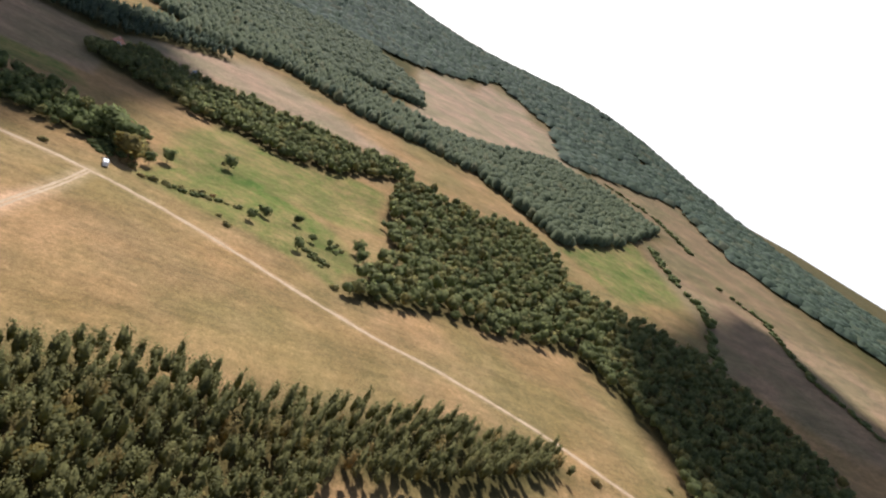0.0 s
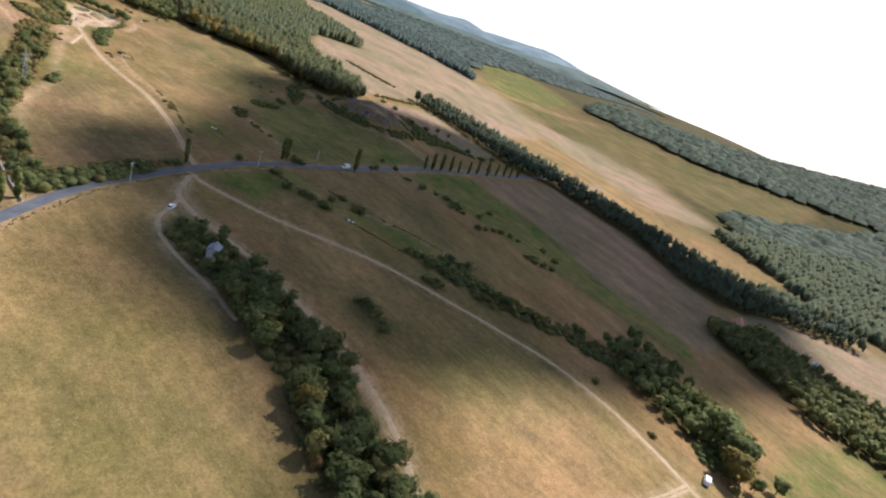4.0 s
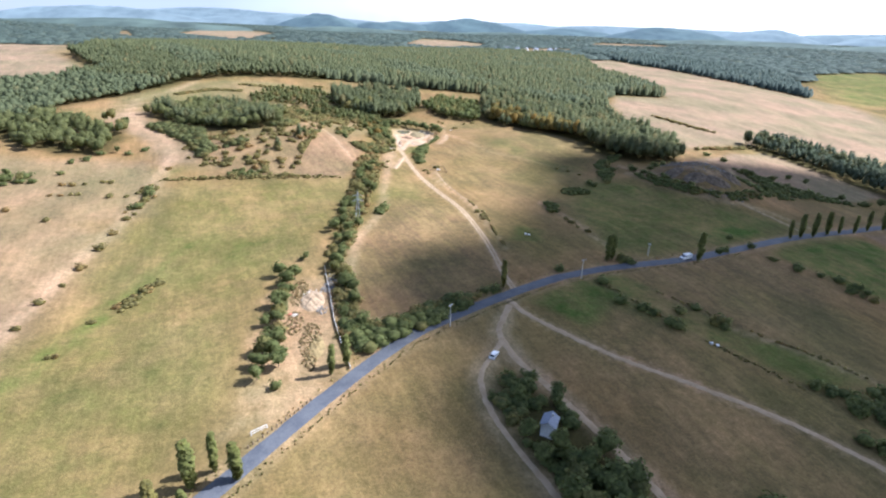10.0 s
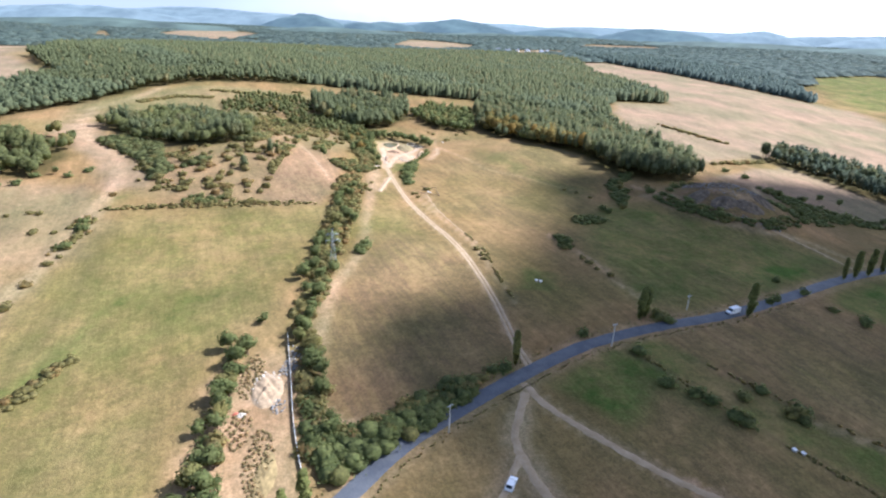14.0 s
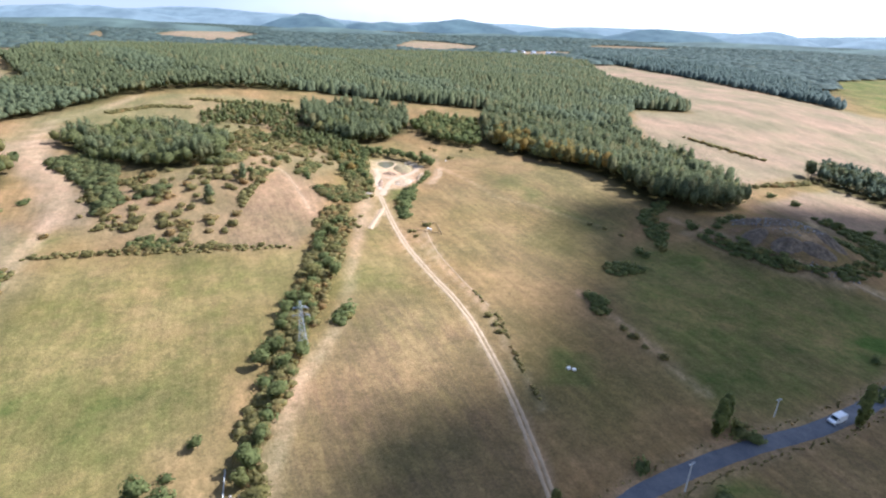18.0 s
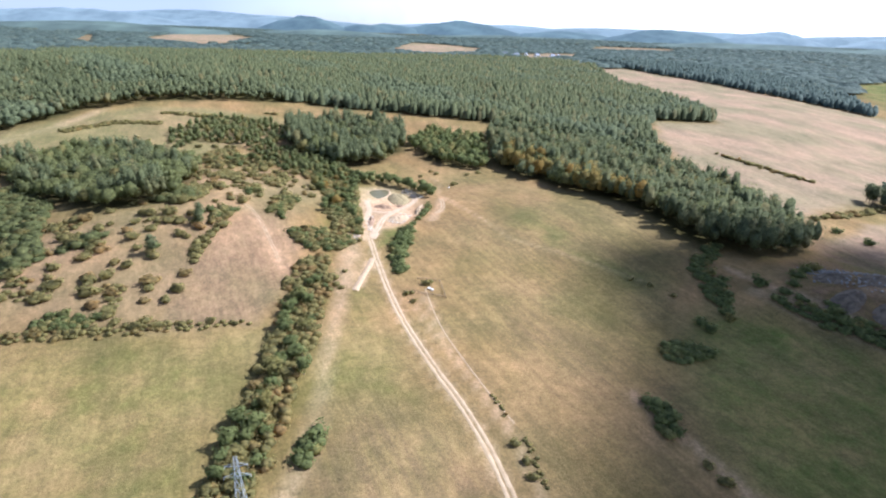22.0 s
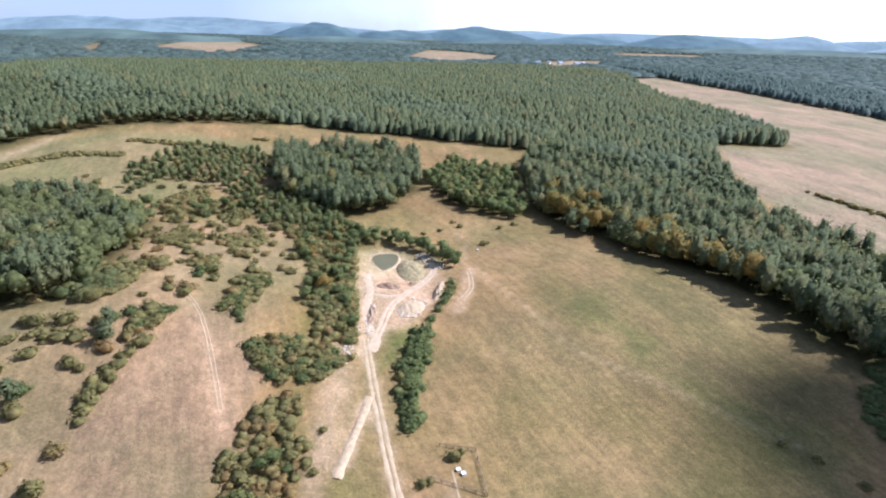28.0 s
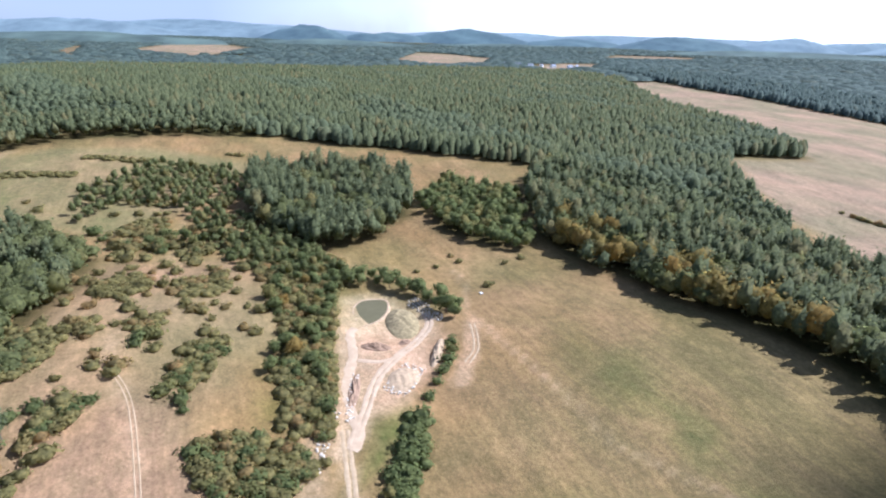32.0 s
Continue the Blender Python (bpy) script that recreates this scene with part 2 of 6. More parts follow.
TAN_EAST = [(205, 520), (250, 560), (310, 600), (380, 520), (300, 470), (262, 480)]
BIG_TAN = [(205, 560), (212, 640), (206, 720), (230, 840), (306, 852), (318, 940), (298, 1030), (290, 1150), (345, 1640), (390, 1560), (440, 1410), (480, 1300), (505, 1180), (545, 1110), (600, 1030), (650, 960), (560, 720), (420, 620), (330, 640)]
WEST_TAN = [(-330, 380), (-150, 330), (-120, 360), (-128, 395), (-150, 440), (-190, 440), (-240, 430), (-330, 440)]
SOUTHWEST_TAN = [(-330, 380), (-124, 340), (-106, 250), (-98, 190), (-110, 120), (-330, 100)]
HILL_TAN = [(-140, 430), (-95, 425), (-68, 432), (-40, 530), (-38, 570), (-70, 620), (-120, 610), (-118, 560), (-96, 515), (-128, 500), (-150, 470)]
STRIP_TAN = [(-262, 560), (-236, 590), (-200, 640), (-130, 636), (-108, 760), (-180, 776), (-240, 755), (-276, 700), (-290, 640)]
WEST_LANE = [(-150, 432), (-180, 480), (-225, 520), (-262, 560), (-240, 585), (-200, 530), (-172, 492), (-140, 470), (-125, 440)]
FAR_TAN = [(-620, 560), (-440, 664), (-405, 712), (-390, 762), (-510, 885), (-720, 1250), (-980, 1500), (-1120, 1200), (-820, 760)]
PIT = [(-24, 596), (-8, 602), (8, 588), (13, 570), (12, 552), (6, 536), (-4, 528), (-13, 520), (-18, 548), (-22, 570)]
LOT = [(-19, 212), (-26, 245), (-30, 277), (-26, 296), (-17, 300), (-7, 268), (3, 237), (5, 227), (-8, 208)]
SAND_BANK = [(-9, 440), (-8, 465), (-11, 500), (-14, 522), (-18, 520), (-16, 480), (-13, 450)]
FAR_FIELDS = [
    [(-161, 2100), (-47, 1860), (101, 1960), (162, 2400), (5, 2600), (-128, 2600)], [(183, 1900), (219, 1660), (374, 1850), (499, 2300), (362, 2250)],
    [(-1060, 1950), (-888, 1780), (-1300, 2500), (-1480, 2700)], [(-1022, 2209), (-698, 1990), (-647, 2400), (-1001, 3000), (-1275, 3100)],
    [(640, 1010), (780, 1390), (1050, 1560), (980, 1150)], [(598, 895), (577, 779), (621, 670), (642, 539), (723, 470), (758, 526), (794, 691), (768, 820)],
    [(560, 2700), (900, 2600), (1100, 2850), (700, 2950)], SLOPE_TAN, LANE_TAN, SOUTH_PLOUGH]
YELLOW_EAST = [(620, 960), (705, 1026), (1000, 1000), (1080, 861), (1270, 672), (1061, 582), (850, 589), (781, 800)]

green = cover([([(70, 262), (100, 282), (150, 240), (200, 170), (205, 130), (120, 150), (92, 190)], 24, 0.4), ([(105, 318), (170, 350), (205, 330), (170, 256), (120, 295)], 18, 0.4), (BROWN_FIELD, 30, 0.25), ([(-4, 503), (3, 520), (7, 531), (1, 534), (-4, 524), (-5, 512)], 4, 0.6), (WEST_FIELD, 26, 0.5), (STRIP_TAN, 14, 0.5), (GREEN_STRIP, 16, 1.0), (MID_FIELD, 14, 0.45), (EAST_FIELD, 30, 0.26), (GREEN_LANE, 22, 0.9), (LOW_FIELD, 16, 0.75), ([(140, 370), (165, 385), (200, 397), (196, 374), (160, 354)], 14, 1.0), ([(228, 112), (250, 114), (300, 104), (310, 80), (300, 30), (262, 4), (225, 10), (236, 60)], 10, 1.0),
               (ROAD_GREEN, 8, 1.0), (MEADOW_GREEN, 9, 1.0), (YELLOW_EAST, 30, 0.5), (HOME_FIELD, 30, 0.25), (FAR_FIELDS[4], 40, 0.9),
               ([(92, 300), (120, 292), (170, 256), (150, 240), (120, 260), (96, 282)], 10, 0.8), ([(-200, 390), (-140, 395), (-130, 430), (-200, 430)], 14, 0.6),
               (OLIVE_FIELD, 10, 0.8), (DULL_FIELD, 12, 0.9), ([(60, 342), (76, 342), (78, 362), (62, 362)], 6, 0.7)])
stubble = cover([(BIG_TAN, 14, 1.0), (TAN_EAST, 6, 0.9), (WEST_TAN, 16, 0.5), (SOUTHWEST_TAN, 20, 0.5), (HILL_TAN, 16, 0.3), (HILL_FIELD, 5, 0.35), (STRIP_TAN, 10, 0.3), (WEST_LANE, 10, 0.7),
                 (FAR_TAN, 16, 1.0), (PLOUGH_EAST, 5, 0.75)] + [(f, 30, 1.0) for f in FAR_FIELDS[:4] + FAR_FIELDS[5:9]] + [(SOUTH_PLOUGH, 20, 0.6)])
sand = np.maximum(cover([(PIT, 7, 1.0), ([(-22, 204), (-10, 214), (-2, 232), (-12, 236), (-20, 222)], 6, 0.45), (LOT, 8, 0.5), (SAND_BANK, 5, 0.8), ([(-8, 462), (-3, 462), (-3, 489), (-7, 489)], 2, 1.0), ([(-22, 270), (-22, 286), (-14, 292), (-7, 270), (-14, 266)], 4, 0.8)]),
                  beside([(TRACK_EAST, 1.0, 1.2, 0.7), (TRACK_WOOD, 1.8, 3, 0.85), (TRACK_LOOP, 1.8, 3.5, 0.7), (TRACK_PIT, 1.0, 1.2, 0.6), (PIT_WAY, 2.0, 2.0, 1.0), (PIT_LOOP, 1.6, 2.0, 0.9), ([(24, 580), (24, 564), (22, 554), (20, 544)], 1.6, 2.0, 0.6), ([(18, 625), (23, 608), (22, 588), (28, 577), (38, 560)], 0.4, 1.5, 0.35), ([(-38, 473), (-42, 483), (-48, 494), (-59, 512), (-68, 523), (-74, 528), (-80, 542), (-91, 578), (-98, 608), (-111, 648), (-122, 683)], 0.4, 1.8, 0.32),  (TRACK_CROSS, 1.5, 4, 0.6), (TRACK_FORK, 1.5, 4, 0.5),
                          (PATH_WEST, 2.0, 3.0, 0.6), (PATH_TIP, 0.5, 1.5, 0.7), (TRACK_TIP, 1.5, 4, 0.5), ([(19, 463), (31, 421), (39, 403), (46, 386)], 0.5, 1.4, 0.55), ([(46, 386), (50, 367), (54, 348), (58, 332)], 0.4, 1.6, 0.45), ([(82, 404), (90, 388), (97, 373), (102, 353), (107, 343)], 0.7, 1.8, 0.6), ([(23, 589), (43, 551), (59, 518), (80, 503), (98, 488), (109, 479)], 0.4, 1.5, 0.3), ([(16, 455), (23, 436), (34, 414)], 0.4, 1.4, 0.4), ([(130, 277), (148, 268), (171, 253)], 0.4, 1.5, 0.5), ([(150, 494), (162, 460), (174, 438), (197, 429), (220, 420), (236, 401)], 0.8, 1.6, 0.7), ([(182, 456), (196, 449), (210, 455), (222, 468), (232, 490), (240, 516)], 1.2, 3, 0.7), ([(190, 470), (204, 478), (218, 492)], 1.0, 3, 0.5), (ROAD, 4, 2.5, 0.35),
                          ([(14, 264), (5, 263), (-3, 272), (-7, 290), (-10, 322), (-11, 340), (-8, 354)], 1.4, 3, 0.62), ([(-8, 354), (-5, 372), (-5, 392), (-8, 415), (-10, 440), (-12, 470), (-13, 500)], 0.8, 3, 0.5)]))
brown = np.maximum(cover([([(24, 560), (30, 628), (60, 638), (92, 600), (118, 560), (130, 522), (110, 474), (60, 484), (24, 505)], 34, 0.42), (EAST_FIELD, 30, 0.16), (HILL_TAN, 16, 0.05), ([(60, 400), (40, 440), (44, 500), (70, 480), (92, 430), (84, 400)], 30, 0.45), ([(100, 560), (112, 520), (134, 505), (140, 530), (120, 570)], 24, 0.5), (BROWN_FIELD, 14, 0.62), (HILL_FIELD, 8, 0.6), (PLOUGH_EAST, 8, 0.45), ([(332, 295), (341, 287), (335, 270), (327, 277)], 5, 0.9), ([(142, 147), (149, 142), (150, 134), (143, 139)], 6, 0.9), (SOUTH_PLOUGH, 40, 0.5),
                          ([(160, 440), (185, 425), (215, 430), (240, 470), (250, 510), (225, 545), (190, 520), (165, 480)], 12, 1.0),
                          ([(70, 262), (100, 282), (150, 240), (200, 170), (205, 130), (120, 150), (92, 190)], 24, 0.25), ([(105, 318), (170, 350), (205, 330), (170, 256), (120, 295)], 18, 0.55), ([(96, 545), (134, 500), (140, 530), (110, 580)], 20, 0.5)]),
                   beside([([(111, 301), (137, 278), (171, 253)], 0.4, 2.5, 0.6), ([(93, 303), (117, 269), (142, 243)], 0.4, 2.5, 0.6)]))
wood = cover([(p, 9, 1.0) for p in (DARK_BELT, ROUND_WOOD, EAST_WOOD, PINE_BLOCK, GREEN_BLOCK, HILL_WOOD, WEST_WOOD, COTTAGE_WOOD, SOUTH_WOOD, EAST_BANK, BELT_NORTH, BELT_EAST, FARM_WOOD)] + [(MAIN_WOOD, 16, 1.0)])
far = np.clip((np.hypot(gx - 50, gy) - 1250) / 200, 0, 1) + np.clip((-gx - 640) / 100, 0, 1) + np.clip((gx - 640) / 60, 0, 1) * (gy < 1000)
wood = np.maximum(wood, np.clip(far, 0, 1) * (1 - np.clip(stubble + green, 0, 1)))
brush = cover([([(160, 440), (185, 425), (215, 430), (240, 470), (245, 500), (225, 530), (190, 515), (165, 480)], 10, 0.6), ([(-20, 320), (-22, 380), (-26, 440), (-30, 500), (-36, 560), (-40, 620), (-20, 622), (-24, 560), (-18, 500), (-12, 440), (-10, 380), (-12, 330)], 8, 0.8),
               ([(1, 250), (40, 280), (44, 284), (10, 262), (-3, 280), (-12, 300), (-16, 320), (-20, 318), (-12, 285), (-3, 260)], 4, 0.8)])


def mesh_from(name, verts, faces, material, smooth=False, normals=None):
    me = bpy.data.meshes.new(name)
    faces = np.asarray(faces)
    n, k = faces.shape
    me.vertices.add(len(verts))
    me.vertices.foreach_set("co", np.asarray(verts, np.float32).ravel())
    me.loops.add(n * k)
    me.loops.foreach_set("vertex_index", faces.ravel().astype(np.int32))
    me.polygons.add(n)
    me.polygons.foreach_set("loop_start", np.arange(0, n * k, k, dtype=np.int32))
    me.polygons.foreach_set("loop_total", np.full(n, k, np.int32))
    me.polygons.foreach_set("use_smooth", np.full(n, smooth))
    me.materials.append(material)
    me.update(calc_edges=True)
    if normals is not None:
        me.normals_split_custom_set_from_vertices(np.asarray(normals, np.float32))
    return me


# ---- materials ----
def material(name, rough=0.9):
    m = bpy.data.materials.new(name)
    m.use_nodes = True
    b = m.node_tree.nodes["Principled BSDF"]
    b.inputs["Roughness"].default_value = rough
    b.inputs["Specular IOR Level"].default_value = 0.2
    return m, m.node_tree, b


def put(tree, kind, **values):
    n = tree.nodes.new(kind)
    for key, v in values.items():
        n.inputs[key.replace("_", " ")].default_value = v
    return n


def noise_node(tree, scale, detail=4.0, rough=0.6, stretch=None, turn=0.0):
    co = tree.nodes.new("ShaderNodeTexCoord")
    mp = tree.nodes.new("ShaderNodeMapping")
    mp.inputs["Scale"].default_value = stretch or (1, 1, 1)
    aim = tree.nodes.new("ShaderNodeMapping")
    aim.inputs["Rotation"].default_value = (0, 0, turn)
    tree.links.new(co.outputs["Object"], aim.inputs["Vector"])
    tree.links.new(aim.outputs[0], mp.inputs["Vector"])
    n = put(tree, "ShaderNodeTexNoise", Scale=scale, Detail=detail, Roughness=rough)
    tree.links.new(mp.outputs[0], n.inputs["Vector"])
    return n.outputs[0]


def blend(tree, fac, a, b, mode="MIX"):
    """Mix of two colours, each a socket or an rgb."""
    n = tree.nodes.new("ShaderNodeMix")
    n.data_type, n.blend_type = "RGBA", mode
    for sock, v in ((n.inputs[0], fac), (n.inputs[6], a), (n.inputs[7], b)):
        if isinstance(v, (int, float)):
            sock.default_value = v
        elif isinstance(v, tuple):
            sock.default_value = (*v, 1)
        else:
            tree.links.new(v, sock)
    return n.outputs[2]


def spread(tree, v, lo, hi, out_lo=0.0, out_hi=1.0):
    n = put(tree, "ShaderNodeMapRange", From_Min=lo, From_Max=hi, To_Min=out_lo, To_Max=out_hi)
    n.clamp = True
    tree.links.new(v, n.inputs[0])
    return n.outputs[0]


def times(tree, a, b, op="MULTIPLY"):
    n = tree.nodes.new("ShaderNodeMath")
    n.operation = op
    for sock, v in ((n.inputs[0], a), (n.inputs[1], b)):
        if isinstance(v, (int, float)):
            sock.default_value = v
        else:
            tree.links.new(v, sock)
    return n.outputs[0]


def relief(tree, bsdf, v, strength, distance):
    n = put(tree, "ShaderNodeBump", Strength=strength, Distance=distance)
    tree.links.new(v, n.inputs["Height"])
    tree.links.new(n.outputs[0], bsdf.inputs["Normal"])


def ground_material():
    m, tr, b = material("dry_grassland", 1.0)
    b.inputs["Specular IOR Level"].default_value = 0.05
    a1 = tr.nodes.new("ShaderNodeAttribute")
    a1.attribute_name = "cover"
    a2 = tr.nodes.new("ShaderNodeAttribute")
    a2.attribute_name = "growth"
    s1, s2 = tr.nodes.new("ShaderNodeSeparateColor"), tr.nodes.new("ShaderNodeSeparateColor")
    tr.links.new(a1.outputs["Color"], s1.inputs[0])
    tr.links.new(a2.outputs["Color"], s2.inputs[0])
    big = noise_node(tr, 0.022, 5, 0.6)
    mid = noise_node(tr, 0.11, 5, 0.65)
    fine = noise_node(tr, 1.3, 5, 0.75)
    streak = noise_node(tr, 0.13, 6, 0.72, (1.0, 0.3, 1), -0.35)
    rows = noise_node(tr, 0.5, 5, 0.7, (1.0, 0.08, 1), -0.43)
    patch = spread(tr, times(tr, big, times(tr, mid, 0.5), "ADD"), 0.55, 0.95)
    dry = blend(tr, patch, (0.208, 0.138, 0.058), (0.264, 0.181, 0.086))
    dry = blend(tr, spread(tr, streak, 0.4, 0.7, 0, 0.4), dry, (0.16, 0.113, 0.054))
    lush = blend(tr, patch, (0.07, 0.112, 0.023), (0.132, 0.146, 0.043))
    g = times(tr, s1.outputs[0], spread(tr, times(tr, mid, times(tr, big, 0.6), "ADD"), 0.5, 1.0, 1.25, 0.45))
    col = blend(tr, spread(tr, g, 0.05, 1.0), dry, lush)
    tan = blend(tr, spread(tr, streak, 0.35, 0.7), (0.238, 0.176, 0.113), (0.29, 0.218, 0.143))
    tan = blend(tr, spread(tr, rows, 0.4, 0.65, 0, 0.22), tan, (0.225, 0.163, 0.103))
    col = blend(tr, s1.outputs[1], col, tan)
    col = blend(tr, times(tr, s2.outputs[0], spread(tr, times(tr, mid, rows, "ADD"), 0.8, 1.15, 1.0, 0.35)), col, (0.163, 0.11, 0.0676))
    col = blend(tr, times(tr, s2.outputs[2], spread(tr, mid, 0.35, 0.6)), col, (0.112, 0.095, 0.0277))
    col = blend(tr, times(tr, s1.outputs[2], spread(tr, fine, 0.3, 0.6, 0.7, 1.0)), col, blend(tr, spread(tr, mid, 0.35, 0.65), (0.322, 0.222, 0.132), (0.465, 0.335, 0.212)))
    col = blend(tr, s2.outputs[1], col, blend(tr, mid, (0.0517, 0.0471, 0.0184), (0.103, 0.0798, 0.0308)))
    blot = noise_node(tr, 0.045, 7, 0.72, (1.0, 0.45, 1), -0.4)
    col = blend(tr, 1.0, col, blend(tr, spread(tr, blot, 0.36, 0.64), (0.74, 0.78, 0.76), (1.18, 1.14, 1.12)), "MULTIPLY")
    col = blend(tr, 1.0, col, blend(tr, spread(tr, fine, 0.3, 0.7), (0.68, 0.69, 0.68), (1.25, 1.23, 1.23)), "MULTIPLY")
    wide = noise_node(tr, 0.014, 4, 0.55)
    col = blend(tr, 1.0, col, blend(tr, spread(tr, wide, 0.4, 0.6), (0.86, 0.93, 0.86), (1.1, 1.03, 1.06)), "MULTIPLY")
    col = blend(tr, 1.0, col, blend(tr, spread(tr, rows, 0.38, 0.62), (0.9, 0.9, 0.9), (1.08, 1.07, 1.07)), "MULTIPLY")
    tuft = noise_node(tr, 0.36, 5, 0.75)
    col = blend(tr, 1.0, col, blend(tr, spread(tr, tuft, 0.36, 0.62), (0.8, 0.83, 0.8), (1.13, 1.11, 1.11)), "MULTIPLY")
    tr.links.new(col, b.inputs["Base Color"])
    relief(tr, b, times(tr, fine, mid, "ADD"), 0.5, 0.5)
    return m


verts = np.stack([gx, gy, height(gx, gy) + 0.12 * wobble(gx, gy, 6, 3)], -1).reshape(-1, 3)
# the quarry floor and its pond lie a little lower
pit_in = region(gx, gy, PIT, 6).ravel()
verts[:, 2] -= pit_in * 0.8
nx, ny = len(GX), len(GY)
idx = np.arange(nx * ny).reshape(ny, nx)
quads = np.stack([idx[:-1, :-1], idx[:-1, 1:], idx[1:, 1:], idx[1:, :-1]], -1).reshape(-1, 4)
me = mesh_from("ground", verts, quads, ground_material(), True)
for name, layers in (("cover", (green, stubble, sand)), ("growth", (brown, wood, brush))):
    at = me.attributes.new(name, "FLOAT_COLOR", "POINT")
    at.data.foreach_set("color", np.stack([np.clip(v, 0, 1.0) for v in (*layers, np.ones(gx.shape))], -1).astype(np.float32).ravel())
tagged(new("ground", me), "dry golden grassland with green patches and stubble fields", "ground", kind="structure")


# ---- road and tracks ----
def road_material():
    m, tr, b = material("worn_asphalt", 0.75)
    mid, fine = noise_node(tr, 0.25, 5), noise_node(tr, 2.0, 4)
    col = blend(tr, spread(tr, mid, 0.35, 0.65), (0.07, 0.077, 0.094), (0.108, 0.114, 0.128))
    col = blend(tr, spread(tr, fine, 0.45, 0.75, 0, 0.4), col, (0.155, 0.152, 0.148))
    tr.links.new(col, b.inputs["Base Color"])
    relief(tr, b, fine, 0.3, 0.05)
    return m


def dirt_material():
    m, tr, b = material("pale_dirt", 1.0)
    mid, fine = noise_node(tr, 0.3, 5), noise_node(tr, 1.6, 4)
    col = blend(tr, spread(tr, mid, 0.35, 0.65), (0.31, 0.225, 0.135), (0.42, 0.318, 0.205))
    col = blend(tr, spread(tr, fine, 0.4, 0.7, 0, 0.5), col, (0.3, 0.212, 0.12))
    tr.links.new(col, b.inputs["Base Color"])
    relief(tr, b, fine, 0.5, 0.1)
    return m


ASPHALT, DIRT = road_material(), dirt_material()


def ground_at(x, y):
    return height(x, y) + 0.12 * wobble(x, y, 6, 3)


def ribbon(pts, half, spacing, lift, crown=0.0, rough_edge=0.0, shift=0.0, across=5):
    """A strip along a line, lying on the ground."""
    c = curve(pts, spacing)
    d = np.gradient(c, axis=0)
    d /= np.hypot(d[:, 0], d[:, 1])[:, None]
    side = np.stack([-d[:, 1], d[:, 0]], 1)
    run = np.arange(len(c)) * spacing
    out = []
    for k, u in enumerate(np.linspace(-1, 1, across)):
        w = half * (1 + rough_edge * wobble(run + 37 * k, run * 0.3 + shift, 2.2, shift)) * u + shift
        p = c + side * np.asarray(w)[:, None]
        z = ground_at(p[:, 0], p[:, 1]) + lift + crown * (1 - u * u) - (0.1 if abs(u) == 1 else 0)
        out.append(np.column_stack([p, z]))
    v = np.stack(out, 1).reshape(-1, 3)
    n = len(c)
    i = np.arange(n * across).reshape(n, across)
    return v, np.stack([i[:-1, :-1], i[1:, :-1], i[1:, 1:], i[:-1, 1:]], -1).reshape(-1, 4)


v, f = ribbon(ROAD, 2.45, 2.0, 0.16, 0.06, 0.05, across=9)
f = f[:, ::-1]
tagged(new("road", mesh_from("road", v, f, ASPHALT, True)), "worn bluish-grey asphalt country road with ragged edges", "road", kind="structure")


def sand_material():
    m, tr, b = material("pale_pit_sand", 1.0)
    mid, fine = noise_node(tr, 0.4, 5), noise_node(tr, 2.2, 4)
    col = blend(tr, spread(tr, mid, 0.35, 0.65), (0.36, 0.262, 0.172), (0.46, 0.348, 0.24))
    tr.links.new(blend(tr, spread(tr, fine, 0.4, 0.7, 0, 0.5), col, (0.34, 0.245, 0.155)), b.inputs["Base Color"])
    relief(tr, b, fine, 0.5, 0.1)
    return m


PIT_SAND = sand_material()


def track(pts, half, label, two=True, gap=0.75, drop=0.0):
    parts = [ribbon(pts, half, 1.5, 0.07, 0, 0.35, s) for s in ((-gap, gap) if two else (0.0,))]
    v = np.concatenate([p[0] for p in parts])
    if drop:
        v[:, 2] += 0.08 - drop * region(v[:, 0], v[:, 1], PIT, 6)
    f = np.concatenate([p[1] + k * len(parts[0][0]) for k, p in enumerate(parts)])
    tagged(new("dirt_track", mesh_from("dirt_track", v, f[:, ::-1], PIT_SAND if drop else DIRT, True)), label, "dirt track", kind="structure")


track(TRACK_EAST, 1.25, "pale dirt farm track worn through the grass", False)
track(TRACK_WOOD, 1.3, "dirt track curving past the cottage wood", False)
track(TRACK_LOOP, 1.0, "faint dirt track looping round the cottage wood", False)
track(TRACK_PIT, 0.62, "pale dirt track leading to the sand pit")
track(TRACK_CROSS, 0.6, "dirt track crossing the golden field")
track(TRACK_FORK, 0.5, "faint dirt track forking through the field")
track([(20, 466), (23, 452), (27, 437), (33, 421), (41, 402), (47, 389)], 0.24, "narrow bare ditch running beside the track", False)
track([(-7, 513), (-6, 519), (-10, 529), (-13, 541), (-14, 556), (-17, 568), (-16, 573)], 1.5, "pale sandy way into the pit", False, 0.75, 0.8)
track([(-7, 515), (-6, 529), (-5, 543), (-3, 550), (1, 559), (5, 566), (9, 578), (7, 588)], 0.7, "pair of wheel ruts looping through the pit", True, 0.8, 0.8)
track([(-12, 553), (-6, 553), (-2, 555), (3, 561)], 0.8, "short sandy way across the pit", False, 0.75, 0.8)
track([(22, 554), (25, 562), (25, 572), (24, 580)], 0.4, "faint wheel marks beside the pit")
track([(-40, 478), (-50, 497), (-62, 517), (-73, 528)], 0.18, "faint trodden footpath across the hill field", True, 0.5)
track(PATH_TIP, 0.5, "narrow trodden footpath towards the tip", False)


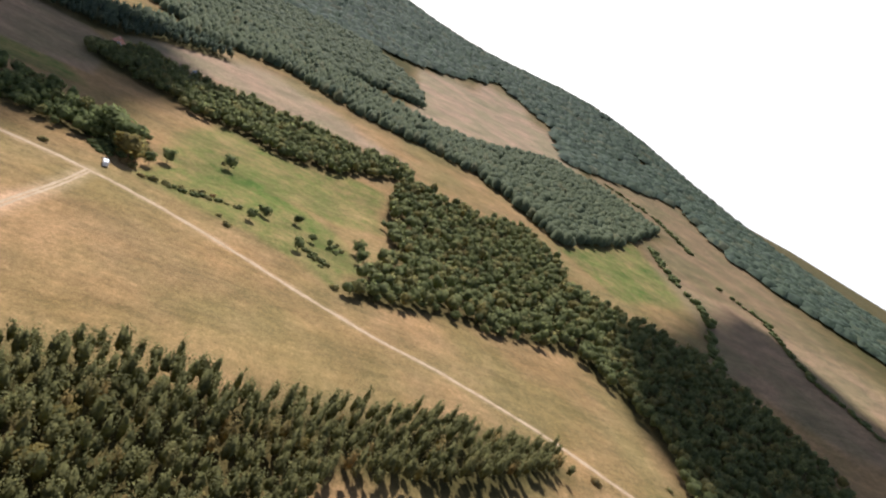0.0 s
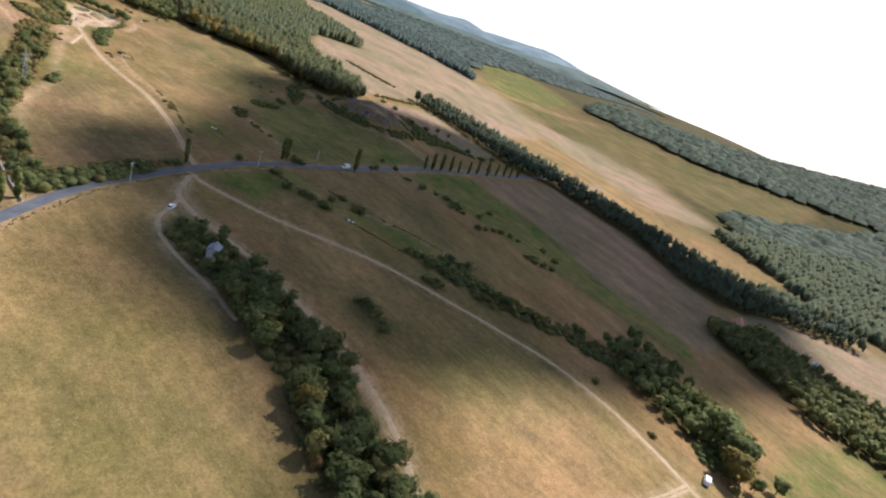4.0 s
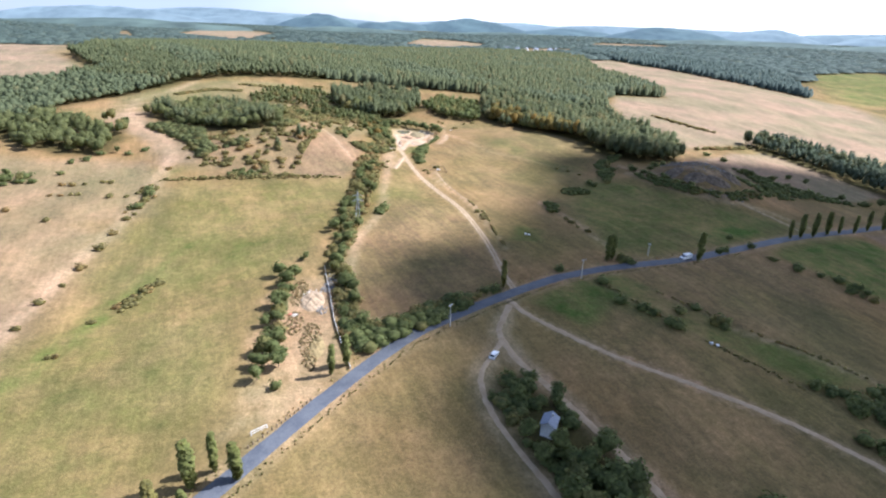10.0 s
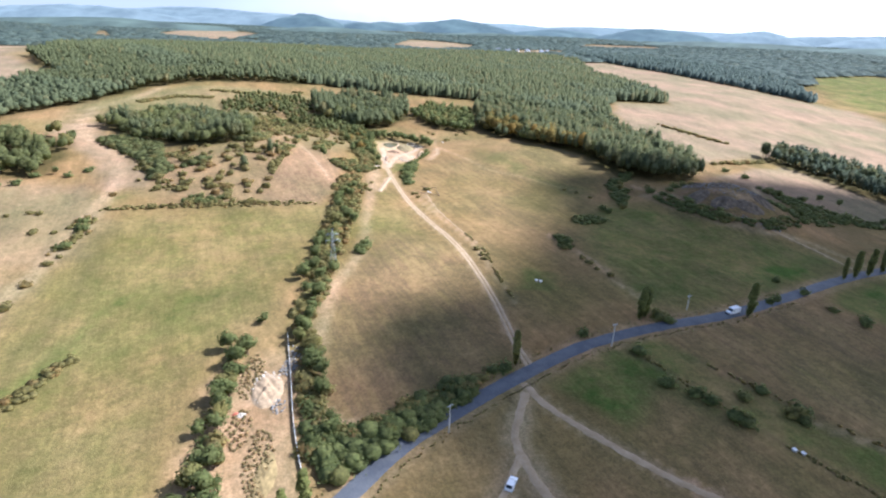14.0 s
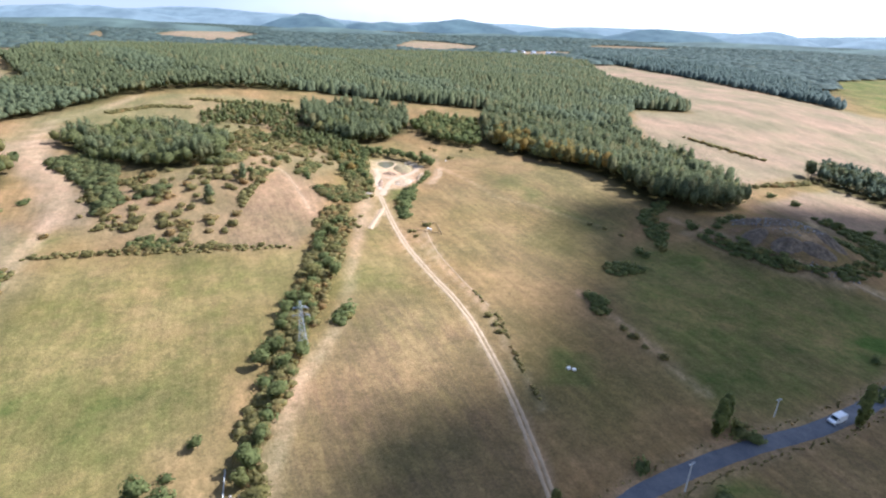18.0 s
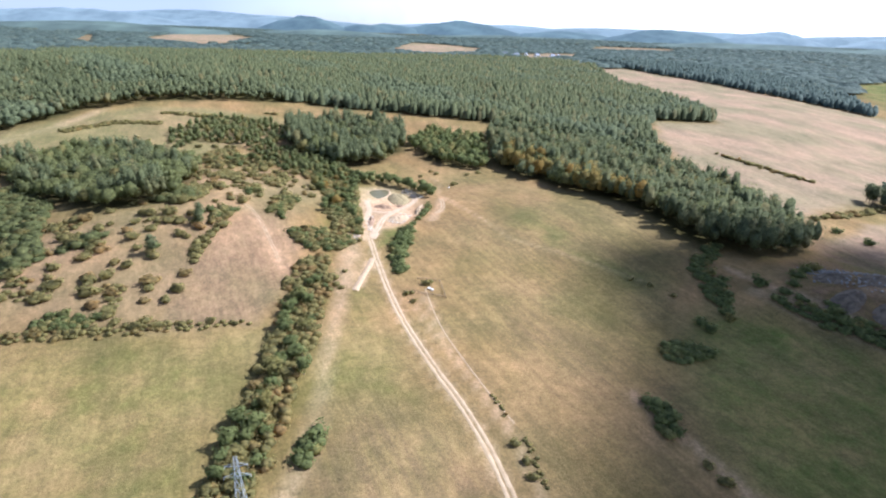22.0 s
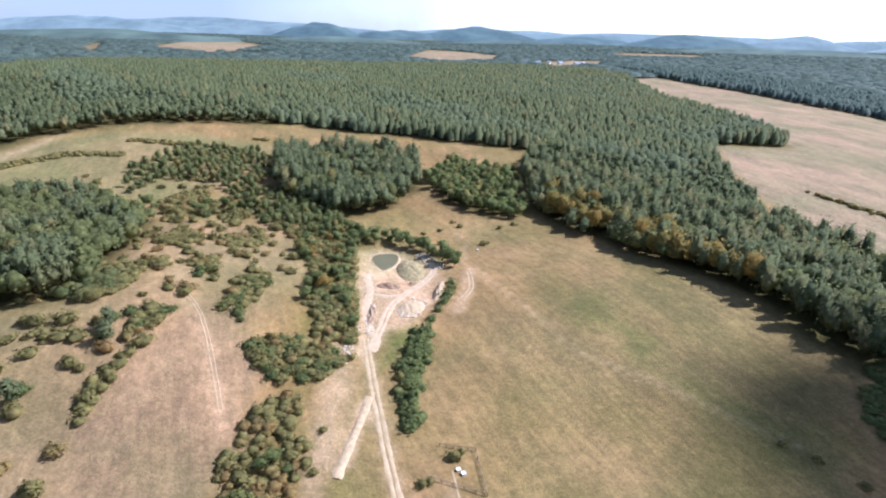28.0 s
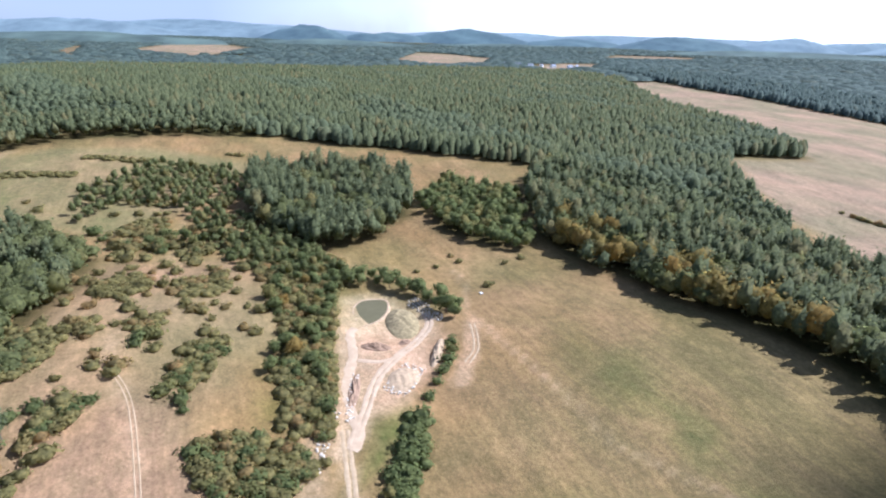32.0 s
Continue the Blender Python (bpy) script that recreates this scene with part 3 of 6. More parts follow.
# ---- foliage ----
def leaf_material(name, dark, light, warm, warm_from=0.8, grain=0.8, thin_share=0.5):
    m, tr, b = material(name, 0.8)
    b.inputs["Specular IOR Level"].default_value = 0.15
    info, geo = tr.nodes.new("ShaderNodeObjectInfo"), tr.nodes.new("ShaderNodeNewGeometry")
    at = tr.nodes.new("ShaderNodeAttribute")
    at.attribute_name = "tint"
    who = times(tr, times(tr, info.outputs["Random"], at.outputs["Fac"], "ADD"), 1.0, "WRAP")
    who.node.inputs[2].default_value = 0.0
    col = blend(tr, spread(tr, geo.outputs["Random Per Island"], 0.0, 1.0), dark, light)
    col = blend(tr, spread(tr, who, 0.0, 0.7, 0.0, 0.6), col, light)
    col = blend(tr, spread(tr, who, warm_from, 1.0, 0.0, 0.75), col, warm)
    twig = noise_node(tr, grain, 4, 0.7)
    col = blend(tr, 1.0, col, blend(tr, spread(tr, twig, 0.34, 0.66), (0.52, 0.55, 0.6), (1.36, 1.33, 1.27)), "MULTIPLY")
    tr.links.new(col, b.inputs["Base Color"])
    thin = tr.nodes.new("ShaderNodeBsdfTranslucent")
    tr.links.new(col, thin.inputs[0])
    mix = tr.nodes.new("ShaderNodeMixShader")
    mix.inputs[0].default_value = thin_share
    tr.links.new(b.outputs[0], mix.inputs[1])
    tr.links.new(thin.outputs[0], mix.inputs[2])
    tr.links.new(mix.outputs[0], tr.nodes["Material Output"].inputs[0])
    return m


PINE_LEAF = leaf_material("pine_needles", (0.1, 0.12, 0.061), (0.168, 0.184, 0.084), (0.24, 0.2, 0.085), 0.82)
BROAD_LEAF = leaf_material("broad_leaves", (0.128, 0.158, 0.056), (0.21, 0.23, 0.084), (0.3, 0.245, 0.084), 0.78, thin_share=0.6)
BUSH_LEAF = leaf_material("shrub_leaves", (0.22, 0.2, 0.074), (0.335, 0.288, 0.112), (0.39, 0.24, 0.1), 0.72, thin_share=0.64)
DRY_WEED = leaf_material("dry_weeds", (0.27, 0.225, 0.1), (0.4, 0.32, 0.16), (0.42, 0.27, 0.13), 0.7, thin_share=0.6)
AUTUMN_LEAF = leaf_material("autumn_leaves", (0.21, 0.17, 0.055), (0.31, 0.245, 0.075), (0.36, 0.235, 0.065), 0.74, thin_share=0.64)
PLANT_LEAF = leaf_material("plantation_needles", (0.15, 0.152, 0.058), (0.235, 0.22, 0.086), (0.38, 0.25, 0.09), 0.84, thin_share=0.6)
# HAZY_LEAF: the blue-grey cast of distance haze is painted into its colour
HAZY_LEAF = leaf_material("haze_tinted_leaves", (0.09, 0.126, 0.112), (0.128, 0.166, 0.138), (0.13, 0.146, 0.1), 0.86, 0.12)
DEEP_LEAF = leaf_material("valley_leaves", (0.078, 0.104, 0.07), (0.122, 0.148, 0.09), (0.14, 0.138, 0.07), 0.8)
MIXED_LEAF = leaf_material("mixed_wood_leaves", (0.145, 0.168, 0.068), (0.235, 0.245, 0.098), (0.31, 0.25, 0.09), 0.8, thin_share=0.68)
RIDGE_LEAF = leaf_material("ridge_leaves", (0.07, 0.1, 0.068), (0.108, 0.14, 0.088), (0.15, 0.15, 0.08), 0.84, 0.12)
FOREST_LEAF = leaf_material("forest_leaves", (0.1, 0.126, 0.07), (0.168, 0.19, 0.096), (0.21, 0.196, 0.095), 0.88)
POPLAR_LEAF = leaf_material("poplar_leaves", (0.158, 0.178, 0.056), (0.25, 0.262, 0.085), (0.3, 0.255, 0.09), 0.85, thin_share=0.6)


def bark_material():
    m, tr, b = material("bark", 0.95)
    n = noise_node(tr, 3.0, 4, 0.7, (1, 1, 0.2))
    tr.links.new(blend(tr, n, (0.07, 0.05, 0.035), (0.2, 0.15, 0.11)), b.inputs["Base Color"])
    relief(tr, b, n, 0.6, 0.05)
    return m


BARK = bark_material()


def unit(v):
    return v / np.linalg.norm(v, axis=-1, keepdims=True)


def leaves(points, out, size, gen, stir=0.34):
    """Small leafy sprays, each a bent four-sided blade, at the points, facing roughly outwards."""
    n = len(points)
    face = unit(out + gen.normal(0, stir, (n, 3)) + np.array([0, 0, 0.15]))
    a = unit(np.cross(face, gen.normal(size=(n, 3))))
    b = np.cross(face, a)
    s = (size * gen.uniform(0.6, 1.3, n))[:, None]
    c = face * s * gen.uniform(-0.4, 0.1, n)[:, None]
    v = np.stack([points - a * s, points - b * s * 0.75 + c, points + a * s, points + b * s * 0.75 + c], 1).reshape(-1, 3)
    soft = unit(unit(out) + 0.4 * face + np.array([0, 0, 0.3]))
    return v, np.arange(4 * n).reshape(-1, 4), np.repeat(soft, 4, axis=0)


def lobes(shape, gen):
    """Centres and radii of the clumps that make up a crown, for a tree one metre high."""
    if shape == "poplar":
        z = np.linspace(0.14, 0.93, 9)
        r = 0.1 * np.sin(np.pi * (0.12 + 0.8 * (z - 0.1))) ** 0.8
        c = np.column_stack([gen.normal(0, 0.015, 9), gen.normal(0, 0.015, 9), z])
        return c, np.column_stack([r, r, np.full(9, 0.1)])
    if shape == "pine":
        n = 13
        z = np.linspace(0.36, 0.96, n)
        w = 0.15 * np.sqrt(1 - ((z - 0.6) / 0.44) ** 2) + 0.02
        ang = np.arange(n) * 2.4
        c = np.column_stack([np.cos(ang) * w * 0.55, np.sin(ang) * w * 0.55, z])
        return c, np.column_stack([w, w, 0.06 + 0.03 * gen.random(n)])
    if shape == "bush":
        n = 9
        c = np.column_stack([gen.uniform(-0.42, 0.42, n), gen.uniform(-0.42, 0.42, n), gen.uniform(0.22, 0.6, n)])
        r = gen.uniform(0.22, 0.4, n)
        return c, np.column_stack([r, r, r * 0.85])
    n = 14
    ang, rad = gen.uniform(0, 6.28, n), np.sqrt(gen.random(n)) * 0.27
    z = 0.36 + 0.46 * gen.random(n)
    rad *= 1.15 - np.abs(z - 0.55) * 1.3
    r = gen.uniform(0.12, 0.2, n)
    return np.column_stack([np.cos(ang) * rad, np.sin(ang) * rad, z]), np.column_stack([r, r, r * 0.85])


def crown_points(shape, count, gen):
    c, r = lobes(shape, gen)
    k = gen.integers(0, len(c), count)
    d = gen.normal(size=(count, 3))
    d /= np.linalg.norm(d, axis=1)[:, None]
    p = c[k] + d * r[k] * (0.7 + 0.36 * gen.random(count) ** 0.6)[:, None]
    p[:, 2] = np.maximum(p[:, 2], 0.03)
    mid = np.array([0, 0, c[:, 2].mean() - 0.1])
    return p, unit(0.8 * d + unit(p - mid))


CUBE = [(x, y, z) for x in (-1, 0, 1) for y in (-1, 0, 1) for z in (-1, 0, 1) if (x, y, z) != (0, 0, 0)]
HEART_AT = {"pine": (0.62, 0.13, 0.3), "broad": (0.55, 0.27, 0.25), "bush": (0.3, 0.5, 0.32), "poplar": (0.52, 0.06, 0.38)}


def heart(shape):
    """The dense twiggy inside of a crown, for a tree one metre high: points and quads of a lumpy ovoid."""
    zc, r, rz = HEART_AT[shape]
    v = unit(np.array(CUBE, float)) * np.array([r, r, rz])
    if shape == "pine":
        v[:, :2] *= 1.0 - 0.22 * v[:, 2:] / rz
    f = []
    for ax in range(3):
        for sgn in (-1, 1):
            u, w = (ax + 1) % 3, (ax + 2) % 3
            for p in (-1, 0):
                for q in (-1, 0):
                    quad = []
                    for dp, dq in ((0, 0), (1, 0), (1, 1), (0, 1)):
                        c = [0, 0, 0]
                        c[ax], c[u], c[w] = sgn, p + dp, q + dq
                        quad.append(CUBE.index(tuple(c)))
                    f.append(quad if sgn > 0 else quad[::-1])
    return v + np.array([0, 0, zc]), np.array(f)


def stem(p0, p1, r0, r1, sides=6):
    """A tapered stick between two points."""
    p0, p1 = Vector(p0), Vector(p1)
    q = (p1 - p0).to_track_quat("Z", "Y")
    ring = [Vector((math.cos(a), math.sin(a), 0)) for a in [2 * math.pi * i / sides for i in range(sides)]]
    v = [p0 + q @ (c * r0) for c in ring] + [p1 + q @ (c * r1) for c in ring]
    f = [(i, (i + 1) % sides, sides + (i + 1) % sides, sides + i) for i in range(sides)]
    return [tuple(c) for c in v], f


def sticks(name, specs):
    v, f = [], []
    for p0, p1, r0, r1 in specs:
        a, b = stem(p0, p1, r0, r1)
        f += [tuple(i + len(v) for i in face) for face in b]
        v += a
    return mesh_from(name, v, f, BARK, True)


def tree_model(kind, shape, tall, count, size, leaf, label, category, seed):
    gen = np.random.default_rng(seed)
    base = tagged(new(kind), label, category)
    p, out = crown_points(shape, count, gen)
    v, f, nrm = leaves(p * tall, out, size, gen)
    hv, hf = heart(shape)
    hn = unit(hv - hv.mean(0))
    hv = hv * tall * gen.uniform(0.82, 1.12, (len(hv), 1))
    new("crown", mesh_from("crown", np.concatenate([v, hv]), np.concatenate([f, hf + len(v)]), leaf, False, np.concatenate([nrm, hn]))).parent = base
    if shape == "bush":
        specs = [((0, 0, -0.2), (gen.uniform(-0.35, 0.35) * tall, gen.uniform(-0.35, 0.35) * tall, 0.55 * tall), 0.012 * tall, 0.004 * tall) for _ in range(3)]
        wood_name = "stem"
    else:
        top = {"pine": 0.95, "poplar": 0.9}.get(shape, 0.5)
        specs = [((0, 0, -0.4), (0, 0, top * tall), 0.022 * tall, 0.006 * tall)]
        for i in range(7):
            a, z = i * 2.4, {"pine": 0.35, "poplar": 0.15}.get(shape, 0.28) + 0.06 * i
            reach = {"pine": 0.13, "poplar": 0.07}.get(shape, 0.26)
            specs.append(((0, 0, z * tall * 0.8), (math.cos(a) * reach * tall, math.sin(a) * reach * tall, min(z + 0.18, 0.9) * tall), 0.011 * tall, 0.003 * tall))
        wood_name = "trunk"
    new(wood_name, sticks(wood_name, specs)).parent = base
    return base


MODELS = {
    "poplar": [tree_model("poplar_tree", "poplar", 11, 620, 0.46, POPLAR_LEAF, "slender columnar poplar with dense green foliage by the road", "tree", s) for s in (1, 2)],
    "broad": [tree_model("broadleaf_tree", "broad", 9, 330, 0.58, BROAD_LEAF, "rounded green broadleaf tree with an uneven crown", "tree", s) for s in (3, 4, 5)],
    "autumn": [tree_model("autumn_tree", "broad", 9, 330, 0.58, AUTUMN_LEAF, "broadleaf tree turning yellow and rusty", "tree", s) for s in (6,)],
    "pine": [tree_model("pine_tree", "pine", 14, 330, 0.66, PINE_LEAF, "dark green pine tree standing on dry grass", "tree", s) for s in (7, 8)],
    "bush": [tree_model("bush", "bush", 3, 125, 0.36, BUSH_LEAF, "low rounded olive-green bush on dry grass", "bush", s) for s in (9, 10, 11)],
    "thorn": [tree_model("thorn_bush", "bush", 3, 125, 0.36, BUSH_LEAF, "grey-green thorn bush in a hedgerow", "bush", s) for s in (14, 15)],
    "shrub": [tree_model("shrub", "bush", 3, 125, 0.36, BROAD_LEAF, "dense dark green shrub with a ragged outline", "shrub", s) for s in (12, 13)],
}


def plant(kind, x, y, size=1.0, group=""):
    """A tree or bush of that kind, standing on the ground at x, y."""
    model = MODELS[kind][int(rng.integers(len(MODELS[kind])))]
    s = size * rng.uniform(0.92, 1.1)
    ob = copy_thing(model, pose(x, y, float(height(x, y)) - 0.1, rng.uniform(-3, 3), rng.uniform(-3, 3), rng.uniform(0, 360)))
    low = 1.0 if kind in ("broad", "pine", "poplar", "autumn") else rng.uniform(0.8, 1.05)
    wide = 1.0 if low == 1.0 else 1.08
    ob.scale = (s * wide * rng.uniform(0.85, 1.3), s * wide * rng.uniform(0.85, 1.3), s * low)
    return tagged(ob, group=group)


def scatter(poly, spacing, seed, ragged=3.0):
    """Points about evenly strewn inside a plot."""
    gen = np.random.default_rng(seed)
    xs, ys = [p[0] for p in poly], [p[1] for p in poly]
    X, Y = np.meshgrid(np.arange(min(xs), max(xs), spacing), np.arange(min(ys), max(ys), spacing * 0.9))
    X = X + gen.uniform(-0.48, 0.48, X.shape) * spacing
    Y = Y + gen.uniform(-0.48, 0.48, Y.shape) * spacing
    keep = inside(X + ragged * wobble(X, Y, 12), Y + ragged * wobble(X, Y, 13, 2), poly)
    return X[keep], Y[keep]


def far_canopy(name, X, Y, tall, half, leaf, label, seed):
    """Far-off woods: closed crowns, each a low rounded dome."""
    gen = np.random.default_rng(seed)
    n = len(X)
    dome = np.array([(-1, -1, 0.0), (1, -1, 0.0), (1, 1, 0.0), (-1, 1, 0.0), (-0.55, -0.55, 1.0), (0.55, -0.55, 1.0), (0.55, 0.55, 1.0), (-0.55, 0.55, 1.0)])
    quads = np.array([(4, 5, 6, 7), (0, 1, 5, 4), (1, 2, 6, 5), (2, 3, 7, 6), (3, 0, 4, 7)])
    a, r = gen.uniform(0, 6.28, n)[:, None], (half * gen.uniform(0.8, 1.25, n))[:, None]
    d = dome[None] * gen.uniform(0.85, 1.15, (n, 8, 1))
    x, y = (d[..., 0] * np.cos(a) - d[..., 1] * np.sin(a)) * r + X[:, None], (d[..., 0] * np.sin(a) + d[..., 1] * np.cos(a)) * r + Y[:, None]
    z = (0.3 + 0.7 * d[..., 2]) * (tall * gen.uniform(0.8, 1.2, n))[:, None] + height(X, Y)[:, None]
    nrm = unit(np.stack([x - X[:, None], y - Y[:, None], np.full(x.shape, 2.0 * half)], -1) + gen.normal(0, 0.2 * half, (n, 8, 3)))
    me = mesh_from(name, np.stack([x, y, z], -1).reshape(-1, 3), (quads[None] + (np.arange(n) * 8)[:, None, None]).reshape(-1, 4), leaf, True, nrm.reshape(-1, 3))
    at = me.attributes.new("tint", "FLOAT", "POINT")
    at.data.foreach_set("value", np.repeat(gen.random(n), 8).astype(np.float32))
    return tagged(new(name, me), label, "woodland", kind="stuff")


def canopy(name, X, Y, tall, count, size, leaf, label, seed, shape="pine", uneven=0.2, broad=1.0):
    """Many trees as one body of foliage with trunks inside."""
    gen = np.random.default_rng(seed)
    n = len(X)
    h = tall * (1 + uneven * gen.normal(size=n).clip(-1.6, 1.6)) * (1 + 0.12 * wobble(X, Y, 25, 1))
    stock = np.array([crown_points(shape, count, gen) for _ in range(12)])
    pick = gen.integers(0, 12, n)
    p, out = stock[pick, 0], stock[pick, 1]
    a = gen.uniform(0, 6.28, n)
    ca, sa = np.cos(a)[:, None], np.sin(a)[:, None]
    wide = gen.uniform(0.85, 1.25, n)[:, None] * tall * broad
    x = (p[..., 0] * ca - p[..., 1] * sa) * wide + X[:, None]
    y = (p[..., 0] * sa + p[..., 1] * ca) * wide + Y[:, None]
    z = p[..., 2] * h[:, None] + height(X, Y)[:, None]
    turned = np.stack([out[..., 0] * ca - out[..., 1] * sa, out[..., 0] * sa + out[..., 1] * ca, out[..., 2]], -1)
    v, f, nrm = leaves(np.stack([x, y, z], -1).reshape(-1, 3), turned.reshape(-1, 3), size, gen)
    tint = np.clip(0.5 + 0.45 * wobble(X, Y, 7 if shape != "bush" else 5, seed) + 0.5 * (gen.random(n) - 0.5), 0, 0.999)
    shade_of = np.repeat(tint, count * 4)
    hv, hf = heart(shape)
    hn = np.broadcast_to(unit(hv - hv.mean(0)), (n, len(hv), 3))
    hp = hv[None] * gen.uniform(0.78, 1.15, (n, len(hv), 1))
    hx, hy = (hp[..., 0] * ca - hp[..., 1] * sa) * wide + X[:, None], (hp[..., 0] * sa + hp[..., 1] * ca) * wide + Y[:, None]
    hz = hp[..., 2] * h[:, None] + height(X, Y)[:, None]
    hn = np.stack([hn[..., 0] * ca - hn[..., 1] * sa, hn[..., 0] * sa + hn[..., 1] * ca, hn[..., 2]], -1)
    f = np.concatenate([f, (hf[None] + (np.arange(n) * len(hv))[:, None, None] + len(v)).reshape(-1, 4)])
    v = np.concatenate([v, np.stack([hx, hy, hz], -1).reshape(-1, 3)])
    shade_of = np.concatenate([shade_of, np.repeat(tint, len(hv))])
    me = mesh_from(name, v, f, leaf, False, np.concatenate([nrm, hn.reshape(-1, 3)]))
    at = me.attributes.new("tint", "FLOAT", "POINT")
    at.data.foreach_set("value", shade_of.astype(np.float32))
    return tagged(new(name, me), label, "woodland", kind="stuff")


def treetops(name, X, Y, tall, half, leaf, label, seed, pointed=True, sides=5):
    """Closed woods seen from afar: every tree a tapering, uneven crown of three rings of boughs and a tip."""
    gen = np.random.default_rng(seed)
    n = len(X)
    rings = [(0.12, 0.8), (0.45, 1.0), (0.78, 0.55)] if pointed else [(0.15, 0.85), (0.5, 1.05), (0.85, 0.72)]
    ang = np.arange(sides) * 2 * math.pi / sides
    pts = np.array([(math.cos(a + 0.5 * k) * r, math.sin(a + 0.5 * k) * r, z) for k, (z, r) in enumerate(rings) for a in ang] + [(0, 0, 1.0)])
    tri = []
    for k in range(2):
        for i in range(sides):
            p, q = k * sides + i, k * sides + (i + 1) % sides
            tri += [(p, q, p + sides), (q, q + sides, p + sides)]
    tri += [(2 * sides + i, 2 * sides + (i + 1) % sides, 3 * sides) for i in range(sides)]
    tri = np.array(tri)
    m = len(pts)
    d = pts[None] * gen.uniform(0.72, 1.28, (n, m, 1))
    d[..., 2] = pts[None, :, 2] + gen.uniform(-0.05, 0.05, (n, m))
    a, r = gen.uniform(0, 6.28, n)[:, None], (half * gen.uniform(0.8, 1.3, n))[:, None]
    ca, sa = np.cos(a), np.sin(a)
    h = (tall * gen.uniform(0.78, 1.2, n) * (1 + 0.14 * wobble(X, Y, 25, 1)))[:, None]
    v = np.stack([(d[..., 0] * ca - d[..., 1] * sa) * r + X[:, None], (d[..., 0] * sa + d[..., 1] * ca) * r + Y[:, None], d[..., 2] * h + height(X, Y)[:, None]], -1)
    nrm = unit(d * np.array([1.0, 1.0, 0.5]) + np.array([0, 0, 0.55]))
    nrm = np.stack([nrm[..., 0] * ca - nrm[..., 1] * sa, nrm[..., 0] * sa + nrm[..., 1] * ca, nrm[..., 2]], -1)
    me = mesh_from(name, v.reshape(-1, 3), (tri[None] + (np.arange(n) * m)[:, None, None]).reshape(-1, 3), leaf, True, nrm.reshape(-1, 3))
    tint = np.clip(0.5 + 0.4 * wobble(X, Y, 18, seed) + 0.6 * (gen.random(n) - 0.5), 0, 0.999)
    at = me.attributes.new("tint", "FLOAT", "POINT")
    at.data.foreach_set("value", np.repeat(tint, m).astype(np.float32))
    return tagged(new(name, me), label, "woodland", kind="stuff")


# ---- woods ----
AUTUMN_EDGE = [(64, 662), (76, 638), (98, 608), (121, 578), (131, 560), (148, 566), (136, 594), (114, 628), (94, 658), (76, 682)]
X, Y = scatter(MAIN_WOOD, 5.0, 21)
reach = Y + 0.3 * X
clear = ~inside(X, Y, EAST_WOOD)
leafy = (wobble(X, Y, 60, 3) + 0.5 * wobble(X, Y, 17) > 0.42) | ((X < -230) & (Y < 720))
near, mid = reach < 790, reach < 1150
WOOD_LABEL = "dense dark green forest covering the rising ground"
canopy("pine_forest", *(v[near & clear & ~leafy] for v in (X, Y)), 11.5, 16, 0.8, PINE_LEAF, WOOD_LABEL, 1, "pine", 0.14, 1.3)
canopy("mixed_forest", *(v[near & clear & leafy] for v in (X, Y)), 10.5, 12, 0.9, FOREST_LEAF, WOOD_LABEL, 2, "broad", 0.16, 1.0)
treetops("inner_pine_forest", *(v[~near & mid & clear & ~leafy] for v in (X, Y)), 12.5, 2.9, PINE_LEAF, WOOD_LABEL, 3)
treetops("inner_mixed_forest", *(v[~near & mid & clear & leafy] for v in (X, Y)), 11.5, 3.2, FOREST_LEAF, WOOD_LABEL, 4, False)
X, Y = scatter(MAIN_WOOD, 7.0, 22)
leafy = wobble(X, Y, 60, 3) + 0.5 * wobble(X, Y, 17) > 0.42
beyond = Y + 0.3 * X >= 1150
treetops("far_pine_forest", *(v[beyond & ~leafy] for v in (X, Y)), 13, 4.2, PINE_LEAF, WOOD_LABEL, 5)
treetops("far_mixed_forest", *(v[beyond & leafy] for v in (X, Y)), 12, 4.4, FOREST_LEAF, WOOD_LABEL, 6, False)
